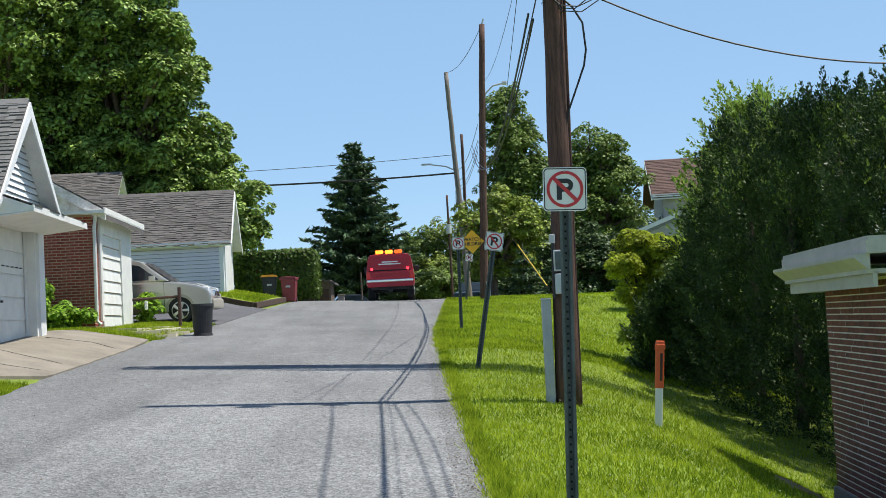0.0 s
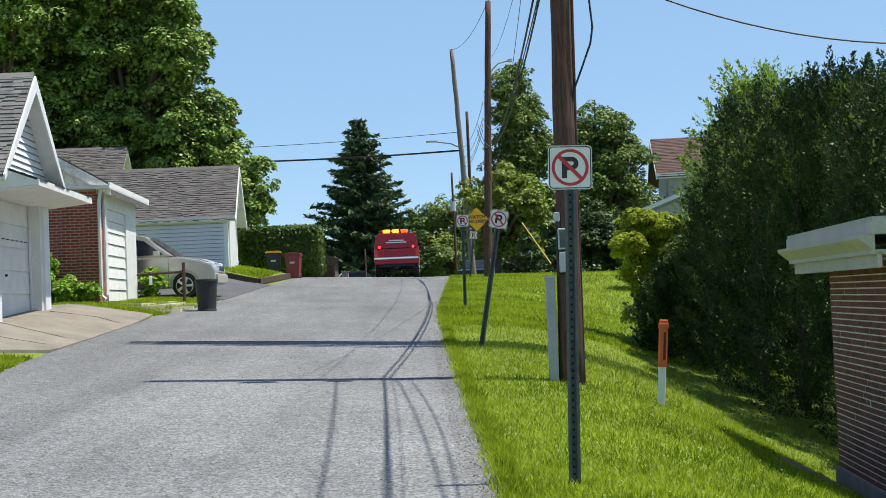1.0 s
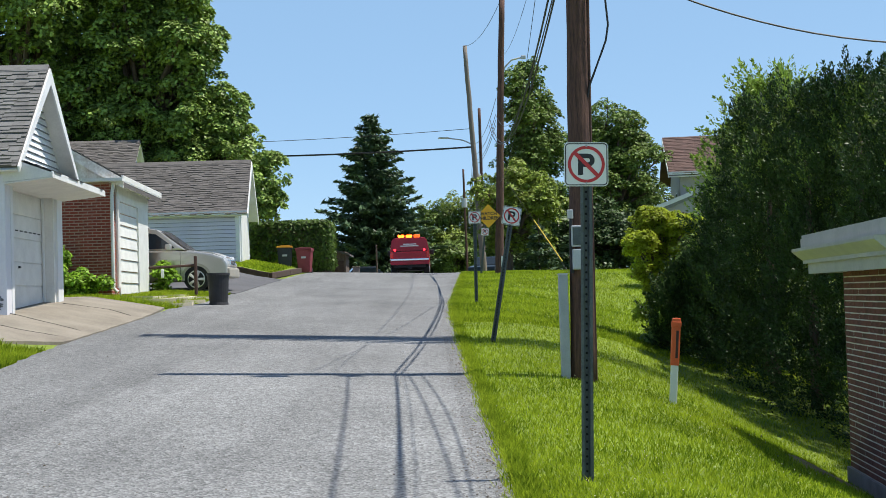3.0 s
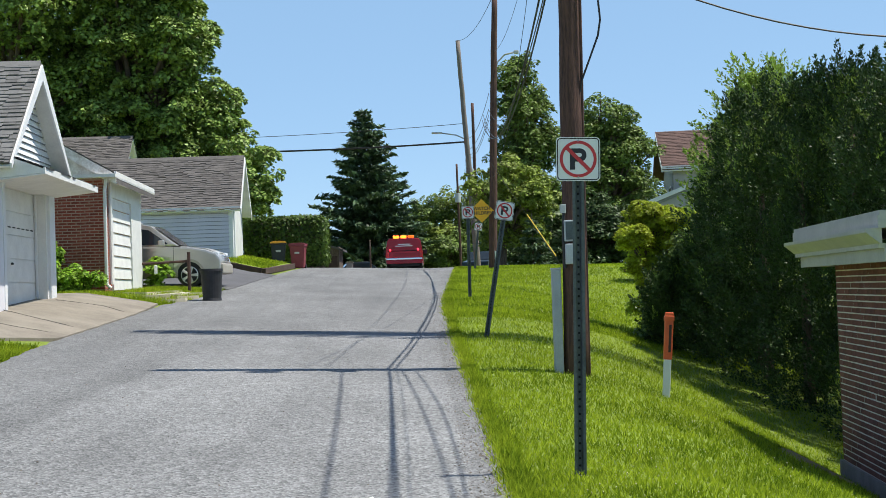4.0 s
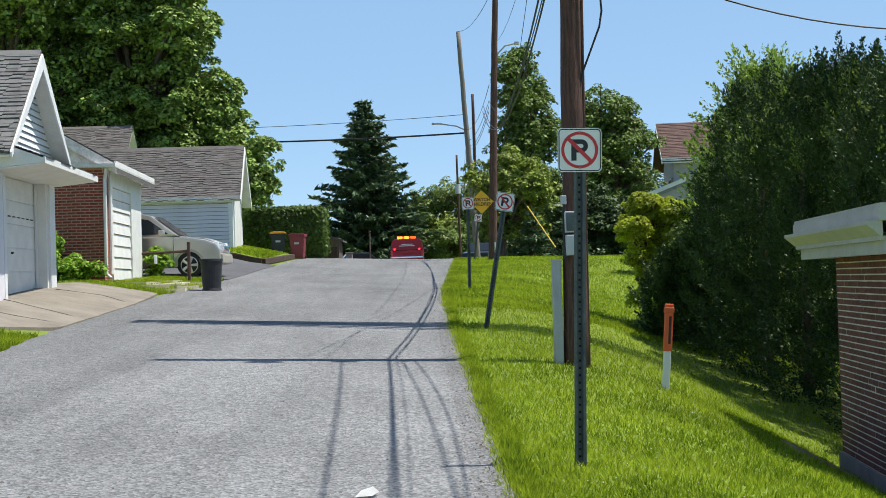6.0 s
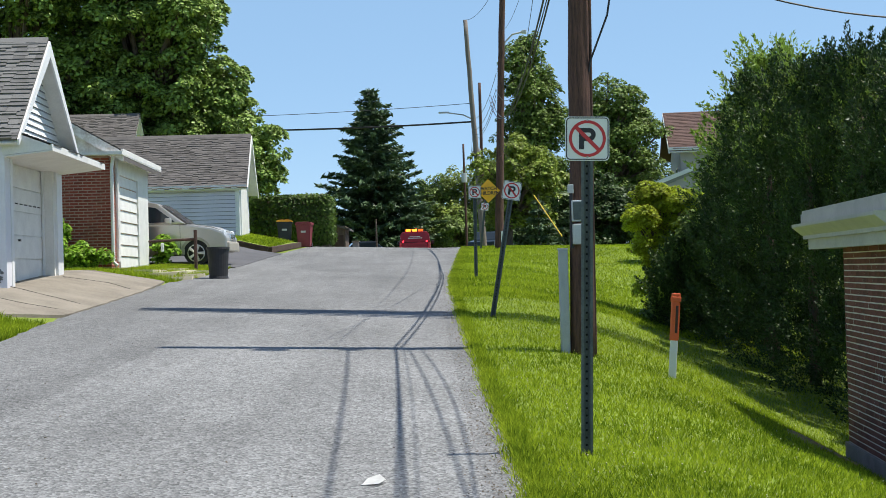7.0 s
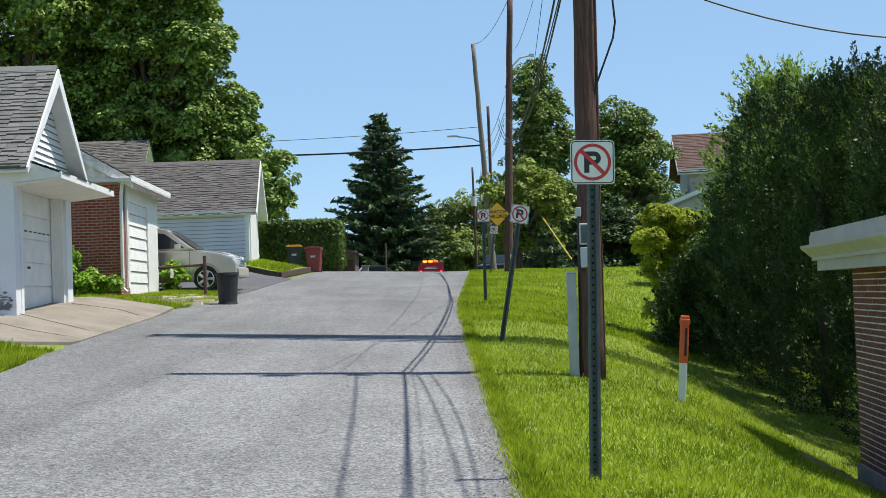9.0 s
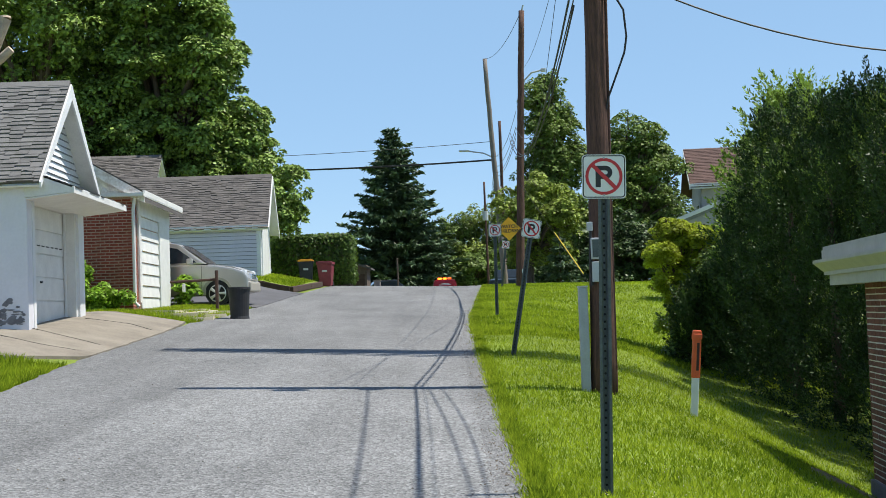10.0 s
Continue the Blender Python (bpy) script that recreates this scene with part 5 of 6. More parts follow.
grove([
    (-0.5, 140, 1.3, 3.6, 11.2, L_MID, "leafy green tree beyond the crest"),
    (4.4, 139, 1.3, 4.1, 12.2, L_LIGHT, "light green tree beyond the crest"),
    (-3.6, 137, 1.3, 2.7, 6.0, L_MID, "small green tree below the spruce"),
    (1.6, 135, 1.3, 3.4, 6.6, L_MID, "leafy green tree beyond the crest"),
    (-9.5, 142, 1.3, 2.7, 4.8, L_MID, "low green tree in the distance"),
    (-12.5, 143, 1.3, 2.7, 5.6, L_LIGHT, "low green tree in the distance"),
    (6.9, 120, 1.5, 3.2, 9.0, L_MID, "leafy green tree behind the poles"),
    (-13, 130, 1.5, 3.0, 6.0, L_MID, "low green tree in the distance"),
    (13.5, 96, 2.0, 3.2, 7.0, L_MID, "leafy green tree beside the house"),
    (9.5, 92, 2.0, 3.0, 6.0, L_MID, "leafy green tree behind the shrubs"),
    (12.6, 68, 2.2, 2.2, 2.7, L_MID, "leafy shrub at the top of the lawn"),
    (16.0, 70, 2.2, 2.4, 2.9, L_MID, "leafy shrub at the top of the lawn"),
])
# trees at the top of the lawn
broad_tree(5.8, 78, 2.4, lobes_of([(0.0, 0, 11.0, 1.5, 1.5, 2.4), (0.2, 0, 9.0, 2.0, 1.9, 2.3), (0.0, 0, 6.6, 2.2, 2.0, 2.2), (0.2, 0, 4.2, 2.4, 2.0, 2.0), (0, 0, 2.0, 2.0, 1.8, 1.6)], 71, 12), 46000, 0.13, L_MID, "tall narrow dark green tree behind the poles", 71, 0.25)
broad_tree(10.7, 80, 2.4, lobes_of([(0.2, 0, 9.2, 1.7, 2.0, 1.7), (-1.2, 0, 7.6, 1.9, 2, 1.8), (1.4, 0, 7.0, 2.0, 2, 1.9), (0, 0, 5.0, 3.0, 2.6, 2.2), (0.6, 0, 2.4, 3.0, 2.6, 2.0), (-2.4, 0, 3.6, 1.8, 2, 2.2)], 72, 9), 52000, 0.14, L_MID, "broad leafy green tree at the top of the lawn", 72, 0.3)
broad_tree(3.6, 66, 2.5, lobes_of([(0, 0, 4.0, 1.7, 1.8, 1.7), (1.4, 0, 3.6, 1.5, 1.8, 1.5), (0.6, 0.4, 2.2, 2.2, 2.0, 1.4)], 73, 10), 30000, 0.12, L_LIGHT, "spreading light green maple at the lawn's edge", 73, 0.22)
broad_tree(8.0, 70, 2.4, lobes_of([(0, 0, 2.0, 2.6, 2.2, 1.9), (2.6, 0, 1.8, 2.4, 2, 1.7), (-2.6, 0, 1.3, 2.2, 2, 1.3), (5.5, 0, 0.8, 2.4, 1.5, 1.2), (0, -1, 0.4, 3.2, 1.5, 0.9)], 74, 8), 28000, 0.14, L_DARK, "dense dark shrubs along the top of the lawn", 74, 0.15, name="shrub")
conifer(4.9, 63, 2.4, 2.8, 1.1, 3500, 0.16, L_SPRUCE, "small blue-green spruce at the lawn's edge", 75)
conifer(6.6, 64, 2.4, 2.3, 1.0, 3000, 0.16, L_SPRUCE, "small blue-green spruce at the lawn's edge", 76)
# golden cypress, a dome of layered drooping sprays
broad_tree(4.85, 29.0, H(4.85, 29), lobes_of([(-0.05, 0, 2.72, 0.62, 0.6, 0.30), (0.45, -0.1, 2.55, 0.5, 0.6, 0.30), (-0.3, -0.2, 2.3, 0.55, 0.6, 0.3), (0.2, -0.1, 1.95, 0.7, 0.7, 0.4), (-0.25, -0.3, 1.55, 0.55, 0.5, 0.3), (0.3, -0.4, 1.2, 0.6, 0.5, 0.35), (-0.1, -0.4, 0.75, 0.5, 0.5, 0.3)], 81, 9), 36000, 0.05, L_YELLOW, "yellow-green golden cypress with layered drooping sprays", 81, 0.05, clump=0.2)
broad_tree(5.1, 28.0, H(5.1, 28), lobes_of([(0.35, 0, 1.5, 0.5, 0.6, 0.35), (0.25, 0, 1.05, 0.55, 0.5, 0.4), (-0.3, 0, 0.55, 0.5, 0.5, 0.4), (0.4, 0, 0.3, 0.6, 0.5, 0.4), (0.5, 0, 1.8, 0.6, 0.6, 0.6)], 82, 9), 14000, 0.06, L_MID, "loose green shrub against the arborvitae row", 82, 0.04, clump=0.24, name="shrub")
broad_tree(8.4, 47, 1.7, lobes_of([(0, 0, 1.9, 1.3, 1.2, 0.8), (-0.5, 0, 1.0, 1.2, 1.2, 0.7)], 83, 10), 15000, 0.08, L_YELLOW, "yellow-green shrub on the lawn", 83, 0.1, name="shrub")

# clipped hedge
hd = thing("clipped_hedge", pose(-6.3, 58.4, H(-6.3, 58)), "tall clipped green hedge with rounded corners", "hedge")
rng = np.random.default_rng(90)
n = 16000
u = rng.random((n, 3)) * 2 - 1
ax = rng.choice(3, n, p=(0.2, 0.5, 0.3))
u[np.arange(n), ax] = np.sign(u[np.arange(n), ax]) * (1 - 0.12 * rng.random(n) ** 2)
u = u / np.maximum(1, (np.abs(u) ** 8).sum(1) ** (1 / 8))[:, None]
c = u * np.array([1.82, 1.0, 1.12]) + np.array([0, 0, 1.05]) + rng.normal(size=(n, 3)) * 0.035
nr = u + rng.normal(size=(n, 3)) * 0.6
nr /= np.linalg.norm(nr, axis=1, keepdims=True)
tt = np.cross(nr, rng.normal(size=(n, 3)))
tt /= np.linalg.norm(tt, axis=1, keepdims=True)
ww = np.cross(nr, tt)
s = 0.085 * rng.uniform(0.6, 1.3, n)[:, None]
v = np.stack([c - tt * s, c + ww * s * 0.6, c + tt * s, c - ww * s * 0.6], 1).reshape(-1, 3)
cloud_obj("foliage", v, np.arange(n * 4).reshape(n, 4), L_HEDGE, hd)
part("twig_core", box(-1.65, -0.85, -0.3, 1.65, 0.85, 1.95, 0.2), M_BARK, hd)


# ---- cedar row ----
def spray_cloud(rng, base, axis, length, wide, per, size):
    """Flame-shaped sprays of scale leaves: base and axis of each spray, its length, width and the number of pieces."""
    k = len(base)
    n = k * per
    i = np.repeat(np.arange(k), per)
    u = rng.random(n) ** 0.8
    side = np.cross(axis, rng.normal(size=(k, 3)))
    side /= np.linalg.norm(side, axis=1, keepdims=True)
    lat = side[i] * (rng.normal(size=n) * 0.5 * wide[i] * (1.05 - u))[:, None] + np.cross(axis, side)[i] * (rng.normal(size=n) * 0.28 * wide[i] * (1.05 - u))[:, None]
    c = base[i] + axis[i] * (u * length[i])[:, None] + lat
    d = axis[i] + lat / (np.linalg.norm(lat, axis=1, keepdims=True) + 1e-6) * 0.55 + rng.normal(size=(n, 3)) * 0.35
    d /= np.linalg.norm(d, axis=1, keepdims=True)
    w = np.cross(rng.normal(size=(n, 3)), d)
    w /= np.linalg.norm(w, axis=1, keepdims=True)
    s = (size * rng.uniform(0.6, 1.4, n))[:, None]
    v = np.stack([c - d * s * 0.4, c + w * s * 0.36, c + d * s * 1.1, c - w * s * 0.36], 1).reshape(-1, 3)
    return v, np.arange(n * 4).reshape(n, 4)


def cedar(x, y, h, r, seed, sprays=430, per=140, size=0.036, material=L_CEDAR, label="tall dense dark green arborvitae in a row"):
    t = thing("arborvitae", pose(x, y, H(x, y) - 0.1), label, "tree", "arborvitae row")
    part("trunk", cyl((0, 0, -0.3), (0, 0, h * 0.9), 0.12, 0.03, 8), M_BARK, t)
    rng = np.random.default_rng(seed)

    def seeds(k, z0):
        zz = z0 + (1 - z0) * rng.random(k) ** 0.85
        a = rng.random(k) * 2 * math.pi
        prof_ = np.minimum(1, (zz + 0.05) / 0.12) ** 0.5 * np.clip(1 - ((zz - 0.35) / 0.68).clip(0) ** 2.6, 0.05, 1)
        lump = 1 + 0.10 * np.sin(a * 3 + zz * 9 + seed) + 0.07 * np.sin(a * 5 - zz * 17 + seed * 2)
        rad = r * prof_ * lump * rng.uniform(0.66, 1.0, k)
        base = np.stack([np.cos(a) * rad, np.sin(a) * rad, zz * h], 1)
        up = 1.0 + 0.9 * zz
        axis = np.stack([np.cos(a), np.sin(a), up], 1) + rng.normal(size=(k, 3)) * 0.35
        return base, axis / np.linalg.norm(axis, axis=1, keepdims=True)
    base, axis = seeds(sprays, 0.0)
    ln = r * rng.uniform(0.30, 0.62, sprays)
    v, f = spray_cloud(rng, base, axis, ln, ln * 0.5, per, size)
    cloud_obj("foliage", v, f, material, t)
    # paler sprays: a few scattered, most near the top as sunlight put into colour
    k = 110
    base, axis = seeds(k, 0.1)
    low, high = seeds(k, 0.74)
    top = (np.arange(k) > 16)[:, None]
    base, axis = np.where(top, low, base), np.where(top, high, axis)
    ln = r * rng.uniform(0.18, 0.34, k)
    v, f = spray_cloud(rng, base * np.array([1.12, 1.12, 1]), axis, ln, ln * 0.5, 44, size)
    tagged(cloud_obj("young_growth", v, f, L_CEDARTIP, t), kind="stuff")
    return t


for i, (x, y, h, r) in enumerate(((5.75, 27.6, 2.3, 1.2), (6.8, 27.0, 4.9, 1.4), (6.55, 25.4, 5.9, 1.5), (6.75, 23.4, 6.2, 1.55), (7.05, 21.4, 6.4, 1.55), (7.6, 19.5, 6.8, 1.6), (8.5, 17.6, 7.0, 1.6), (9.6, 15.8, 7.0, 1.7), (8.5, 24.4, 6.8, 1.7), (8.9, 21.6, 7.2, 1.7))):
    cedar(x - 0.12, y, h * 0.885, r * 0.90, 100 + i)
tp = cedar(7.7, 29.6, 6.0, 1.8, 130, 420, 60, 0.06, L_CEDARTIP)
pv = []
prng = np.random.default_rng(131)
for k in range(110):
    a0 = prng.random() * 2 * math.pi
    zz = 0.55 + 0.45 * prng.random()
    rr = 1.75 * max(0.12, 1 - max(0, (zz - 0.35) / 0.7) ** 2.2)
    p0 = np.array([math.cos(a0) * rr * 0.85, math.sin(a0) * rr * 0.85, zz * 6.2])
    dv = np.array([math.cos(a0) * 0.7, math.sin(a0) * 0.7, prng.uniform(0.3, 1.1)])
    dv /= np.linalg.norm(dv)
    ln = prng.uniform(0.35, 0.95)
    for j in range(26):
        s_ = j / 26
        c_ = p0 + dv * ln * s_ + np.array([0, 0, 0.12 * s_ * s_])
        q_ = dv * 0.6 + prng.normal(size=3) * 0.55
        q_ /= np.linalg.norm(q_)
        w_ = np.cross(q_, prng.normal(size=3))
        w_ /= np.linalg.norm(w_)
        z_ = 0.11 * (1.15 - s_)
        pv += [c_, c_ + q_ * z_ + w_ * z_ * 0.35, c_ + q_ * z_ * 2.0, c_ + q_ * z_ - w_ * z_ * 0.35]
pv = np.array(pv)
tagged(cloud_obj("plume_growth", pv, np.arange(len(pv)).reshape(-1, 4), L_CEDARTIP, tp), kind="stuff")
tagged(tp, "feathery light green conifer rising behind the arborvitae row", "tree")

# vines by the brick garage
vn = thing("climbing_vine", pose(-8.35, 31.65, H(-8.3, 31.65)), "lush green vine climbing against the brick wall", "shrub")
v, f = clump_cloud(lobes_of([(-1.0, 0.1, 0.75, 0.75, 0.5, 0.7), (-0.2, 0.2, 0.35, 0.65, 0.45, 0.4), (-1.7, 0.2, 0.5, 0.6, 0.5, 0.6)], 140, 6), 9000, 0.075, 141, 0.2)
cloud_obj("leaves", v, f, L_VINE, vn)
part("stem", tube([(-1.0, 0.3, -0.1), (-0.9, 0.3, 0.6), (-1.2, 0.4, 1.1)], 0.02), M_BARK, vn)
vn = thing("climbing_vine", pose(-7.75, 37.6, H(-7.9, 37.9)), "small green shrub at the garage corner", "shrub")
v, f = clump_cloud(lobes_of([(0, 0, 0.45, 0.28, 0.28, 0.5)], 142, 6), 1600, 0.085, 143, 0.18)
cloud_obj("leaves", v, f, L_VINE, vn)
part("stem", tube([(0, 0, -0.1), (0.02, 0, 0.6)], 0.02), M_BARK, vn)


# ---- grass ----
def blades(name, label, sampler, count, h, w, seed, material=M_BLADE):
    rng = np.random.default_rng(seed)
    xy = sampler(rng, count)
    n = len(xy)
    z = height(xy[:, 0], xy[:, 1])
    a = rng.random(n) * 2 * math.pi
    hh = h * rng.uniform(0.5, 1.3, n)
    ww = w * rng.uniform(0.7, 1.3, n)
    lean = rng.normal(size=(n, 2)) * 0.45 * hh[:, None]
    base = np.stack([xy[:, 0], xy[:, 1], z - 0.01], 1)
    side = np.stack([np.cos(a) * ww, np.sin(a) * ww, np.zeros(n)], 1)
    tip = base + np.stack([lean[:, 0], lean[:, 1], hh], 1)
    v = np.stack([base - side, base + side, tip], 1).reshape(-1, 3)
    ob = cloud_obj(name, v, np.arange(n * 3).reshape(n, 3), material, None)
    return tagged(ob, label, "grass", kind="stuff")


def lawn_near(rng, n):
    y = 6.5 + 22 * rng.random(n) ** 1.5
    x = edge_r(y) - 0.05 + rng.random(n) ** 1.2 * (0.45 * y + 1)
    keep = ((x - 4.05) / 0.42) ** 2 + ((y - 14.1) / 0.75) ** 2 > rng.uniform(0.5, 1.1, n)
    return np.stack([x[keep], y[keep]], 1)


def lawn_far(rng, n):
    y = 26 + 40 * rng.random(n) ** 1.2
    x = edge_r(y) - 0.08 + rng.random(n) ** 1.3 * 11
    return np.stack([x, y], 1)


blades("lawn_grass", "short bright green mown lawn grass", lawn_near, 170000, 0.055, 0.007, 201)
blades("lawn_grass", "short bright green mown lawn grass", lawn_far, 110000, 0.08, 0.014, 202)


def verge_left(rng, n):
    y = np.concatenate([15.0 + 4.4 * rng.random(n // 3), 29.2 + 4.8 * rng.random(n // 3), 34.0 + 3.6 * rng.random(n - 2 * (n // 3))])
    lo = np.where(y < 23, -9.0, np.where(y < 32.2, -10.0, -7.9))
    x = edge_l(y) - 0.02 + (lo - edge_l(y)) * rng.random(n) ** 1.2
    # thin among the slabs
    keep = ~((x > -7.7) & (y > 30.0) & (y < 35.2) & (rng.random(n) < 0.72))
    return np.stack([x[keep], y[keep]], 1)


blades("verge_grass", "rough green grass on the verge by the garages", verge_left, 40000, 0.11, 0.012, 203)


def verge_edge(rng, n):
    y = 6.5 + 50 * rng.random(n) ** 1.6
    x = edge_r(y) + 0.05 + rng.normal(size=n) * 0.05
    return np.stack([x, y], 1)


blades("edge_grass", "longer ragged grass along the asphalt edge", verge_edge, 26000, 0.085, 0.009, 204)


# ---- verge details ----
# raised bed edged with timber
bed = tagged(strip("planting_bed", lambda y: np.interp(y, (46.6, 47.5, 60), (-9.0, -12.0, -12.0)), lambda y: np.interp(y, (46.6, 47.4, 51, 55), (-6.1, -6.1, -5.8, -5.75)), 47.4, 55.0, 0.2, M_GRASS, 0.22, 7, 0.4), "raised grass bed edged with dark timber", "planting bed", kind="structure")
tb = thing("timber_edging", pose(0, 0, 0), "dark weathered timber edging of the raised bed", "edging")
for (x0, y0), (x1, y1) in (((-10.5, 47.35), (-7.9, 47.32)), ((-7.9, 47.32), (-6.0, 47.4)), ((-5.98, 47.4), (-5.75, 51.2)), ((-5.75, 51.2), (-5.68, 54.8))):
    L = math.hypot(x1 - x0, y1 - y0)
    za, zb = H(x0, y0), H(x1, y1)
    for lv in (0.0,):
        part("timber", box(0.01, -0.09, lv, L - 0.01, 0.09, lv + 0.215, 0.02), M_TIMBER, tb, m=pose(x0, y0, za + 0.02, 0, -math.degrees(math.atan2(zb - za, L)), math.degrees(math.atan2(y1 - y0, x1 - x0))))


def bed_grass(rng, n):
    y = 47.6 + 7.2 * rng.random(n)
    x = -5.9 - 3.0 * rng.random(n)
    return np.stack([x, y], 1)


ob = blades("bed_grass", "short grass on the raised bed", bed_grass, 9000, 0.10, 0.016, 205)
ob.matrix_basis = pose(0, 0, 0.21)

# stepping slabs between the driveways
sl = thing("stepping_slabs", pose(0, 0, 0), "uneven pale stone slabs set in the grass", "paving")
rng = random.Random(8)
for i, (x, y, w, d) in enumerate(((-7.3, 32.9, 0.9, 1.2), (-6.6, 31.5, 0.8, 1.1), (-6.5, 33.2, 0.7, 1.3), (-6.0, 30.6, 0.7, 0.9), (-5.95, 32.1, 0.6, 1.1), (-6.9, 34.6, 0.6, 1.0), (-6.1, 34.0, 0.7, 1.1))):
    o = [(w / 2 * math.cos(a) * rng.uniform(0.85, 1.15) * 1.25, d / 2 * math.sin(a) * rng.uniform(0.85, 1.15) * 1.25) for a in [radians(q) for q in (40, 75, 140, 215, 250, 325)]]
    part("slab", prism(o, 0.16, "z"), M_SLAB, sl, m=pose(x, y, H(x, y) - 0.095, rng.uniform(-2, 2), rng.uniform(-2, 2), rng.uniform(-15, 15)))

# bare dry soil by the outbuilding
def soil_patch(name, cx, cy, rx, ry, rot, seed):
    rng = random.Random(seed)
    n = 26
    v, f = [], []
    for k, q in enumerate((1.0, 0.75, 0.5, 0.25)):
        for i in range(n):
            a = 2 * math.pi * i / n
            w = 1 + 0.25 * math.sin(3 * a + seed) + 0.12 * math.sin(7 * a)
            x, y = rx * q * w * math.cos(a), ry * q * w * math.sin(a)
            X, Y = cx + x * math.cos(rot) - y * math.sin(rot), cy + x * math.sin(rot) + y * math.cos(rot)
            v.append((X, Y, H(X, Y) + (0.03 if k else 0.0)))
    for k in range(3):
        f += [(k * n + i, k * n + (i + 1) % n, (k + 1) * n + (i + 1) % n, (k + 1) * n + i) for i in range(n)]
    f.append([3 * n + i for i in range(n)])
    return tagged(new(name, me_from(name, v, f, M_DRY)), "bare dry soil and straw beside the wall", "soil", kind="structure")


soil_patch("bare_soil", 4.05, 14.1, 0.42, 0.7, -0.1, 2)

# dead trunk behind the first garage
sn = thing("dead_tree", pose(-10.6, 31.5, H(-10.6, 31.5)), "pale sawn-off dead trunk with a stub of branch", "tree")
part("trunk", tube([(-2.2, 0, -0.3), (-1.5, 0, 3.0), (-0.42, 0, 6.3), (-0.05, 0, 7.2)], [0.24, 0.2, 0.16, 0.15], 12), M_PALEWOOD, sn)
part("stub", tube([(-0.55, -0.05, 5.9), (-0.15, -0.1, 6.2), (0.12, -0.12, 6.42)], [0.11, 0.11, 0.10], 10), M_PALEWOOD, sn)
part("cut_end", cyl((-0.05, 0, 7.2), (-0.05, 0, 7.25), 0.15, 0.13, 12), M_PALEWOOD, sn)

# low building and yard past the hedge
yd = thing("shed", pose(-4.95, 72.0, H(-4.9, 72) - 0.35), "small weathered shed with a sloping roof past the hedge", "shed")
part("wall", box(-0.9, 0, -0.6, 0.0, 3, 1.9), M_BARK, yd)
part("roof_panel", prism([(-1.1, 2.2), (0.25, 1.75), (0.25, 1.65), (-1.1, 2.08)], 3.4, "y"), M_SHINGLE_B, yd).matrix_basis = pose(0, -0.2, 0)
part("door", box(-0.6, -0.03, -0.4, -0.1, 0.0, 1.4), M_TIMBER, yd)
tr = thing("concrete_pillar", pose(-4.3, 70.5, H(-4.3, 70.5) - 0.2), "short grey concrete pillar by the shed", "pillar")
part("shaft", box(-0.17, -0.17, -0.5, 0.17, 0.17, 0.80, 0.03), M_FOUND, tr)
part("cap", box(-0.21, -0.21, 0.80, 0.21, 0.21, 0.86, 0.02), M_CONC, tr)
st = thing("fence_post", pose(-3.35, 74, H(-3.3, 74)), "slim dark fence post past the crest", "post")
part("shaft", cyl((0, 0, -0.3), (0, 0, 2.0), 0.05, 0.045, 8), M_BARK, st)
part("cap", cyl((0, 0, 2.0), (0, 0, 2.05), 0.06, 0.04, 8), M_BARK, st)


def far_car(m, paint, label):
    c = thing("car", m, label, "car")
    b = shift(prism([(-2.1, 0.35), (-2.15, 0.8), (-1.2, 0.92), (1.1, 0.92), (2.1, 0.78), (2.15, 0.35)], 1.7, "y", bev=0.05), 0, -0.85, 0)
    part("body", b, paint, c)
    part("cabin", shift(prism([(-1.5, 0.9), (-0.95, 1.38), (0.45, 1.40), (1.05, 0.9)], 1.4, "y", bev=0.05), 0, -0.7, 0), M_GLASS, c)
    part("roof", shift(prism([(-0.95, 1.36), (-0.9, 1.43), (0.4, 1.44), (0.5, 1.37)], 1.36, "y", bev=0.02), 0, -0.68, 0), paint, c)
    for x in (-1.35, 1.35):
        for s in (-1, 1):
            w = part("wheel", cyl((x, s * 0.66, 0.32), (x, s * 0.87, 0.32), 0.32, seg=20), M_TYRE, c)
            part("rim", cyl((x, s * 0.86, 0.32), (x, s * 0.88, 0.32), 0.2, seg=14), M_ALLOY, w)
    return c


far_car(pose(-4.6, 88.0, H(-4.6, 88.0) + 0.02, 0, 0, 12), M_CHAR, "dark grey car parked past the crest")
far_car(pose(3.4, 82.0, H(3.4, 82.0) + 0.3, 0, 0, 70), M_BLUECAR, "pale blue car parked past the crest")

# leaf litter and grit along the edges of the lane
def litter(name, label, n, seed, material, fx):
    rng = np.random.default_rng(seed)
    y = 6.5 + 30 * rng.random(n) ** 1.7
    x = fx(y, rng, n)
    s = 0.004 + 0.010 * rng.random(n) ** 3
    a = rng.random(n) * 6.28
    z = height(x, y) + 0.036
    c = np.stack([x, y, z], 1)
    u = np.stack([np.cos(a) * s, np.sin(a) * s, s * 0.2], 1)
    w = np.stack([-np.sin(a) * s * 0.7, np.cos(a) * s * 0.7, s * 0.2], 1)
    t = c + np.stack([np.zeros(n), np.zeros(n), s * 0.7], 1)
    v = np.stack([c - u, c + w, c + u, c - w, t], 1).reshape(-1, 3)
    k = np.arange(n) * 5
    f = np.concatenate([np.stack([k + p, k + q, k + 4], 1) for p, q in ((0, 1), (1, 2), (2, 3), (3, 0))])
    return tagged(cloud_obj(name, v, f, material, None), label, "debris", kind="stuff")


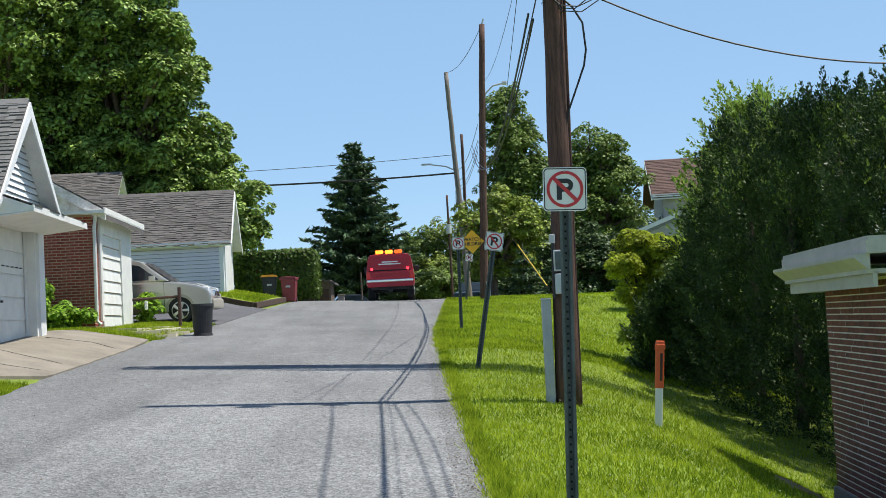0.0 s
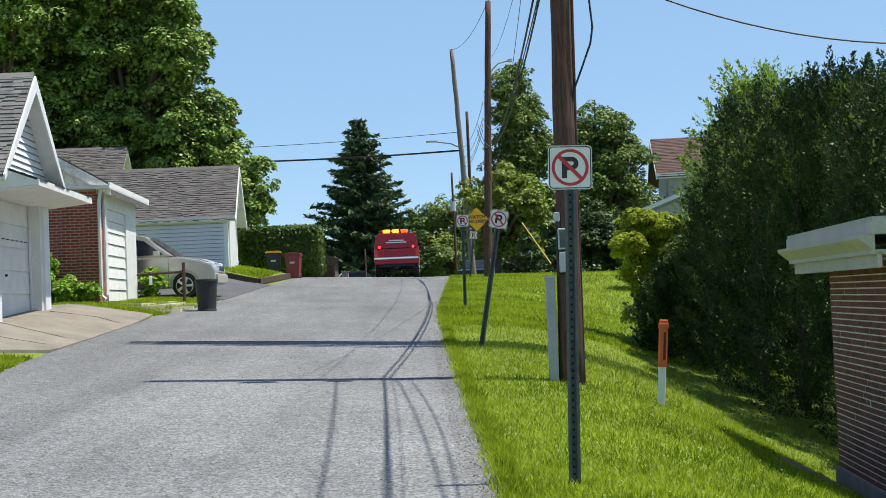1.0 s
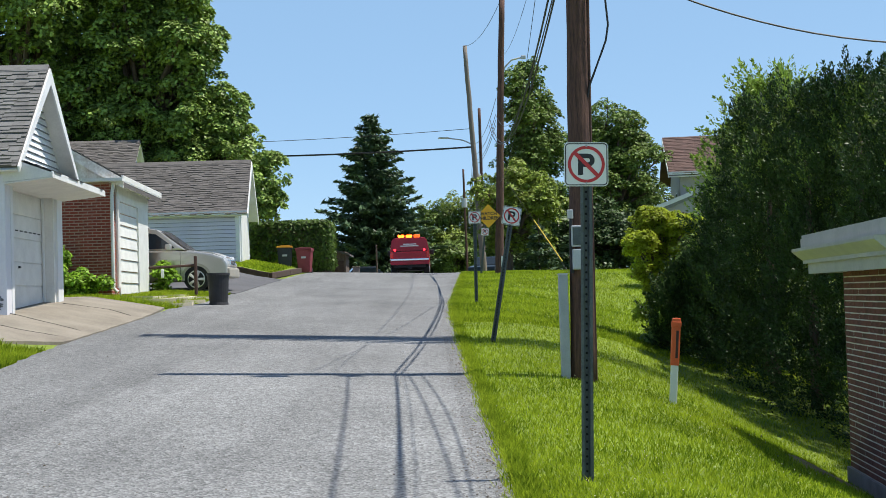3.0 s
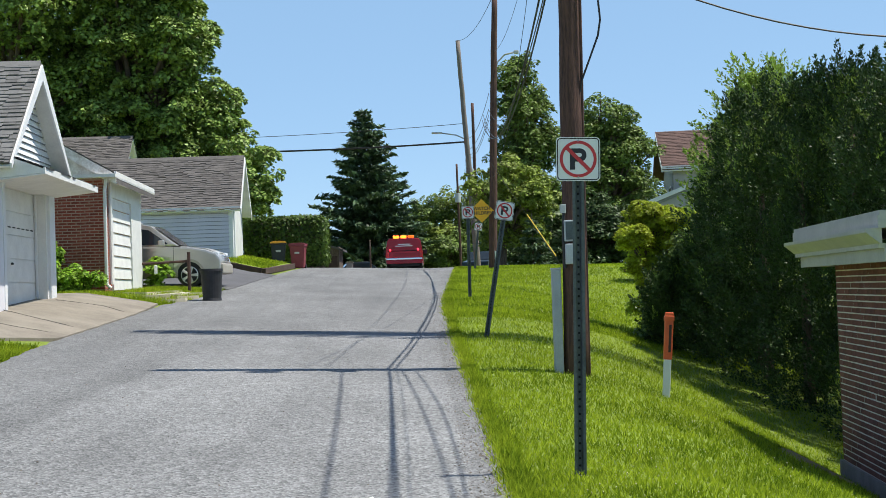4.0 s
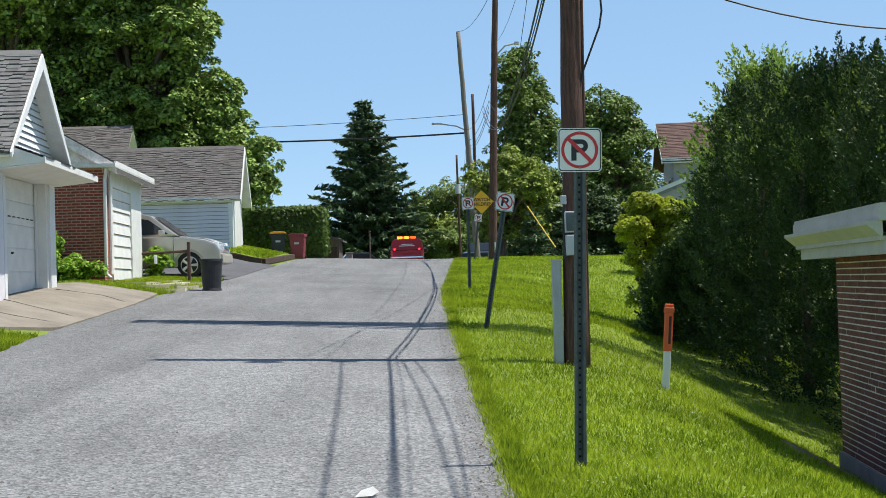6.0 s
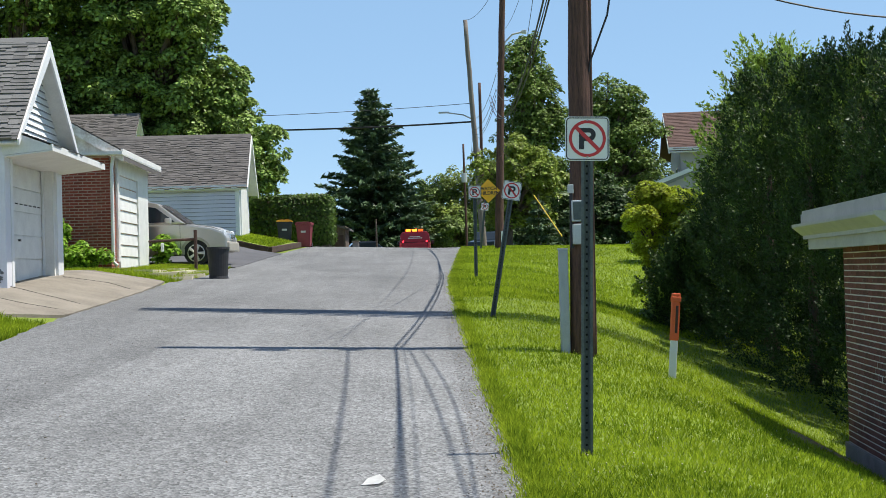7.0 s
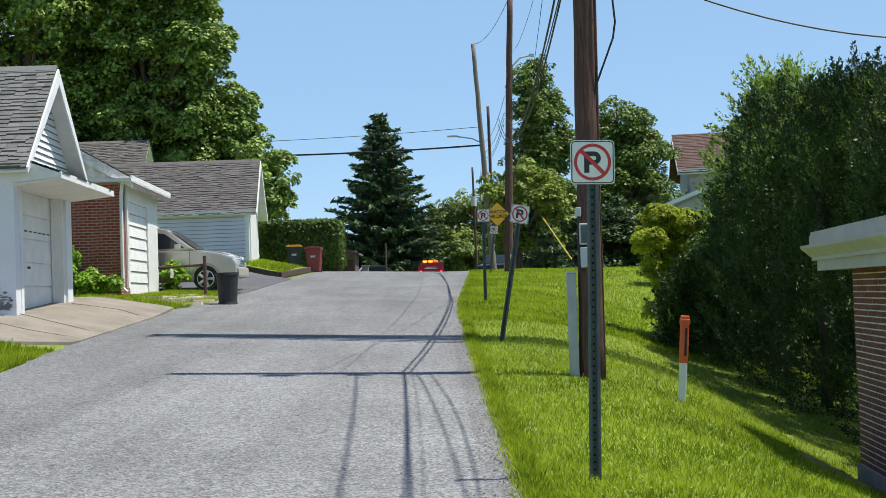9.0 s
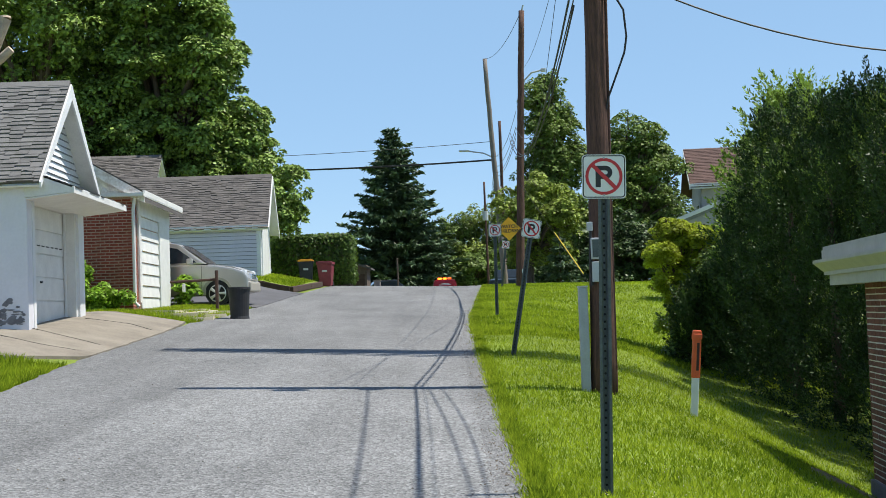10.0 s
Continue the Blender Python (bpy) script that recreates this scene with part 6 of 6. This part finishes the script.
litter("edge_litter", "dark leaf litter and grit along the asphalt edge", 3500, 301, M_LITTER, lambda y, r, n: edge_r(y) - np.abs(r.normal(size=n)) * 0.16)
litter("road_grit", "scattered grit and pebbles on the asphalt", 500, 302, M_LITTER, lambda y, r, n: edge_l(y) + 0.1 + (edge_r(y) - edge_l(y) - 0.2) * r.random(n))


# ---- bricks ----
def brick_wall(parent, m, length, high, pick, course=0.0677, name="brick", seed=3, mats=None, hgt=0.057, dep=0.012, head=0.011):
    """Running-bond bricks proud of the mortar: local x along, y out (minus), z up. Those with pick[0] < x < pick[1] are pieces of their own."""
    mats = mats or (M_BRICK, M_BRICK_I)
    rng = random.Random(seed)
    L = 0.203

    def brick_mesh(w):
        e = 0.003
        v = [(0, 0, 0), (w, 0, 0), (w, 0, hgt), (0, 0, hgt), (e, -dep, e), (w - e, -dep, e), (w - e, -dep, hgt - e), (e, -dep, hgt - e)]
        return v, [(4, 5, 6, 7), (0, 1, 5, 4), (1, 2, 6, 5), (2, 3, 7, 6), (3, 0, 4, 7)]
    cache, jv, jf = {}, [], []
    for c in range(int(high / course)):
        x = -0.107 * (c % 2)
        while x < length:
            a, b = max(x, 0), min(x + L, length)
            w = round(b - a, 3)
            if w > 0.03:
                v, f = brick_mesh(w)
                if pick[0] < (a + b) / 2 < pick[1]:
                    if w not in cache:
                        cache[w] = me_from(name, v, f, mats[0])
                    ob = new(name, cache[w])
                    ob.parent = parent
                    ob.matrix_basis = m @ pose(a, rng.uniform(-0.003, 0.002), c * course + 0.008, 0, rng.uniform(-0.3, 0.3), rng.uniform(-0.4, 0.4))
                else:
                    k = len(jv)
                    jv += [tuple(m @ Vector((a + p[0], p[1], c * course + 0.008 + p[2]))) for p in v]
                    jf += [tuple(i + k for i in q) for q in f]
            x += L + head
    if jv:
        ob = new("brick_rest", me_from("brick_rest", jv, jf, mats[1]))
        ob.parent = parent
        tagged(ob, kind="stuff")


brick_wall(g2, pose(-W2, 0.02, -0.1), W2 - 0.02, WH2 + 0.1, (W2 - 1.75, W2), course=0.0727, hgt=0.050, dep=0.006, head=0.016)
brick_wall(g2, pose(-0.02, 0.0, -0.1, 0, 0, 90), 0.86, 2.75, (-1, 5), seed=5, course=0.0727, hgt=0.050, dep=0.006, head=0.016)
brick_wall(g2, pose(-0.02, 4.96, -0.1, 0, 0, 90), 0.28, 2.3, (-1, 5), seed=6, course=0.0727, hgt=0.050, dep=0.006, head=0.016)
brick_wall(bb, pose(0.012, 0.0, 0.22, 0, 0, -90), 3.4, 2.33, (-1, 1.75), seed=7, mats=(M_BRICK_B, M_BRICK_BI), course=0.0677, hgt=0.055, dep=0.003, head=0.004)

# cracks across the old concrete
ck = thing("concrete_crack", pose(0, 0, 0), "dark joint and cracks across the old concrete apron", "crack")
for pts in (((-12, 24.6), (-9.6, 24.1), (-7.2, 23.0), (-5.9, 22.4)), ((-9.5, 21.3), (-8.0, 21.6), (-6.6, 21.2), (-5.9, 21.3)), ((-7.4, 26.2), (-6.6, 26.6), (-5.95, 26.1))):
    q = []
    for (x0, y0), (x1, y1) in zip(pts, pts[1:]):
        for i in range(8):
            x, y = x0 + (x1 - x0) * i / 8, y0 + (y1 - y0) * i / 8 + 0.05 * noise.noise(Vector((x0 + i * 0.7, y0, 0)))
            q.append((x, y, H(x, y) + 0.051))
    part("crack", tube(q, 0.006, 4), M_DARK, ck)


# clover heads dotted over the lawn
def clover(n, seed):
    rng = np.random.default_rng(seed)
    y = 7 + 38 * rng.random(n) ** 1.4
    x = edge_r(y) + 0.1 + rng.random(n) * (0.32 * y)
    keep = np.array([noise.noise(Vector((a * 0.8, b * 0.5, 2.0))) > 0.02 for a, b in zip(x, y)])
    x, y = x[keep], y[keep]
    n = len(x)
    z = height(x, y) + 0.055 + 0.02 * rng.random(n)
    s = 0.003 + 0.003 * rng.random(n)
    c = np.stack([x, y, z], 1)
    e = np.eye(3)
    v = np.stack([c + e[0] * s[:, None], c + e[1] * s[:, None], c - e[0] * s[:, None], c - e[1] * s[:, None], c + e[2] * s[:, None], c - e[2] * s[:, None] * 3], 1).reshape(-1, 3)
    k = np.arange(n) * 6
    f = np.concatenate([np.stack([k + p, k + q, k + t], 1) for t in (4, 5) for p, q in ((0, 1), (1, 2), (2, 3), (3, 0))])
    return tagged(cloud_obj("clover_flowers", v, f, M_CLOVER, None), "tiny pale clover heads scattered in the lawn", "flowers", kind="stuff")


clover(900, 311)


# ---- movement ----
TRUCK = ((0.0, -1.29, 56.5), (1.5, -1.27, 61.6), (4.0, -1.40, 72.2), (7.0, -1.38, 85.5), (8.0, -1.2, 90.6), (8.5, -1.2, 94.0), (9.0, -1.15, 98.5), (9.5, -1.12, 103.5), (10.0, -1.08, 108.5))


def motions():
    rows = []
    for t, x, y in TRUCK:
        dz = (H(x, y + 3.6) - H(x, y)) / 3.6
        rows.append((t, pose(x, y, H(x, y) + 0.03, math.degrees(math.atan(dz)), 0, 0)))
    walk(truck, rows)


motions()
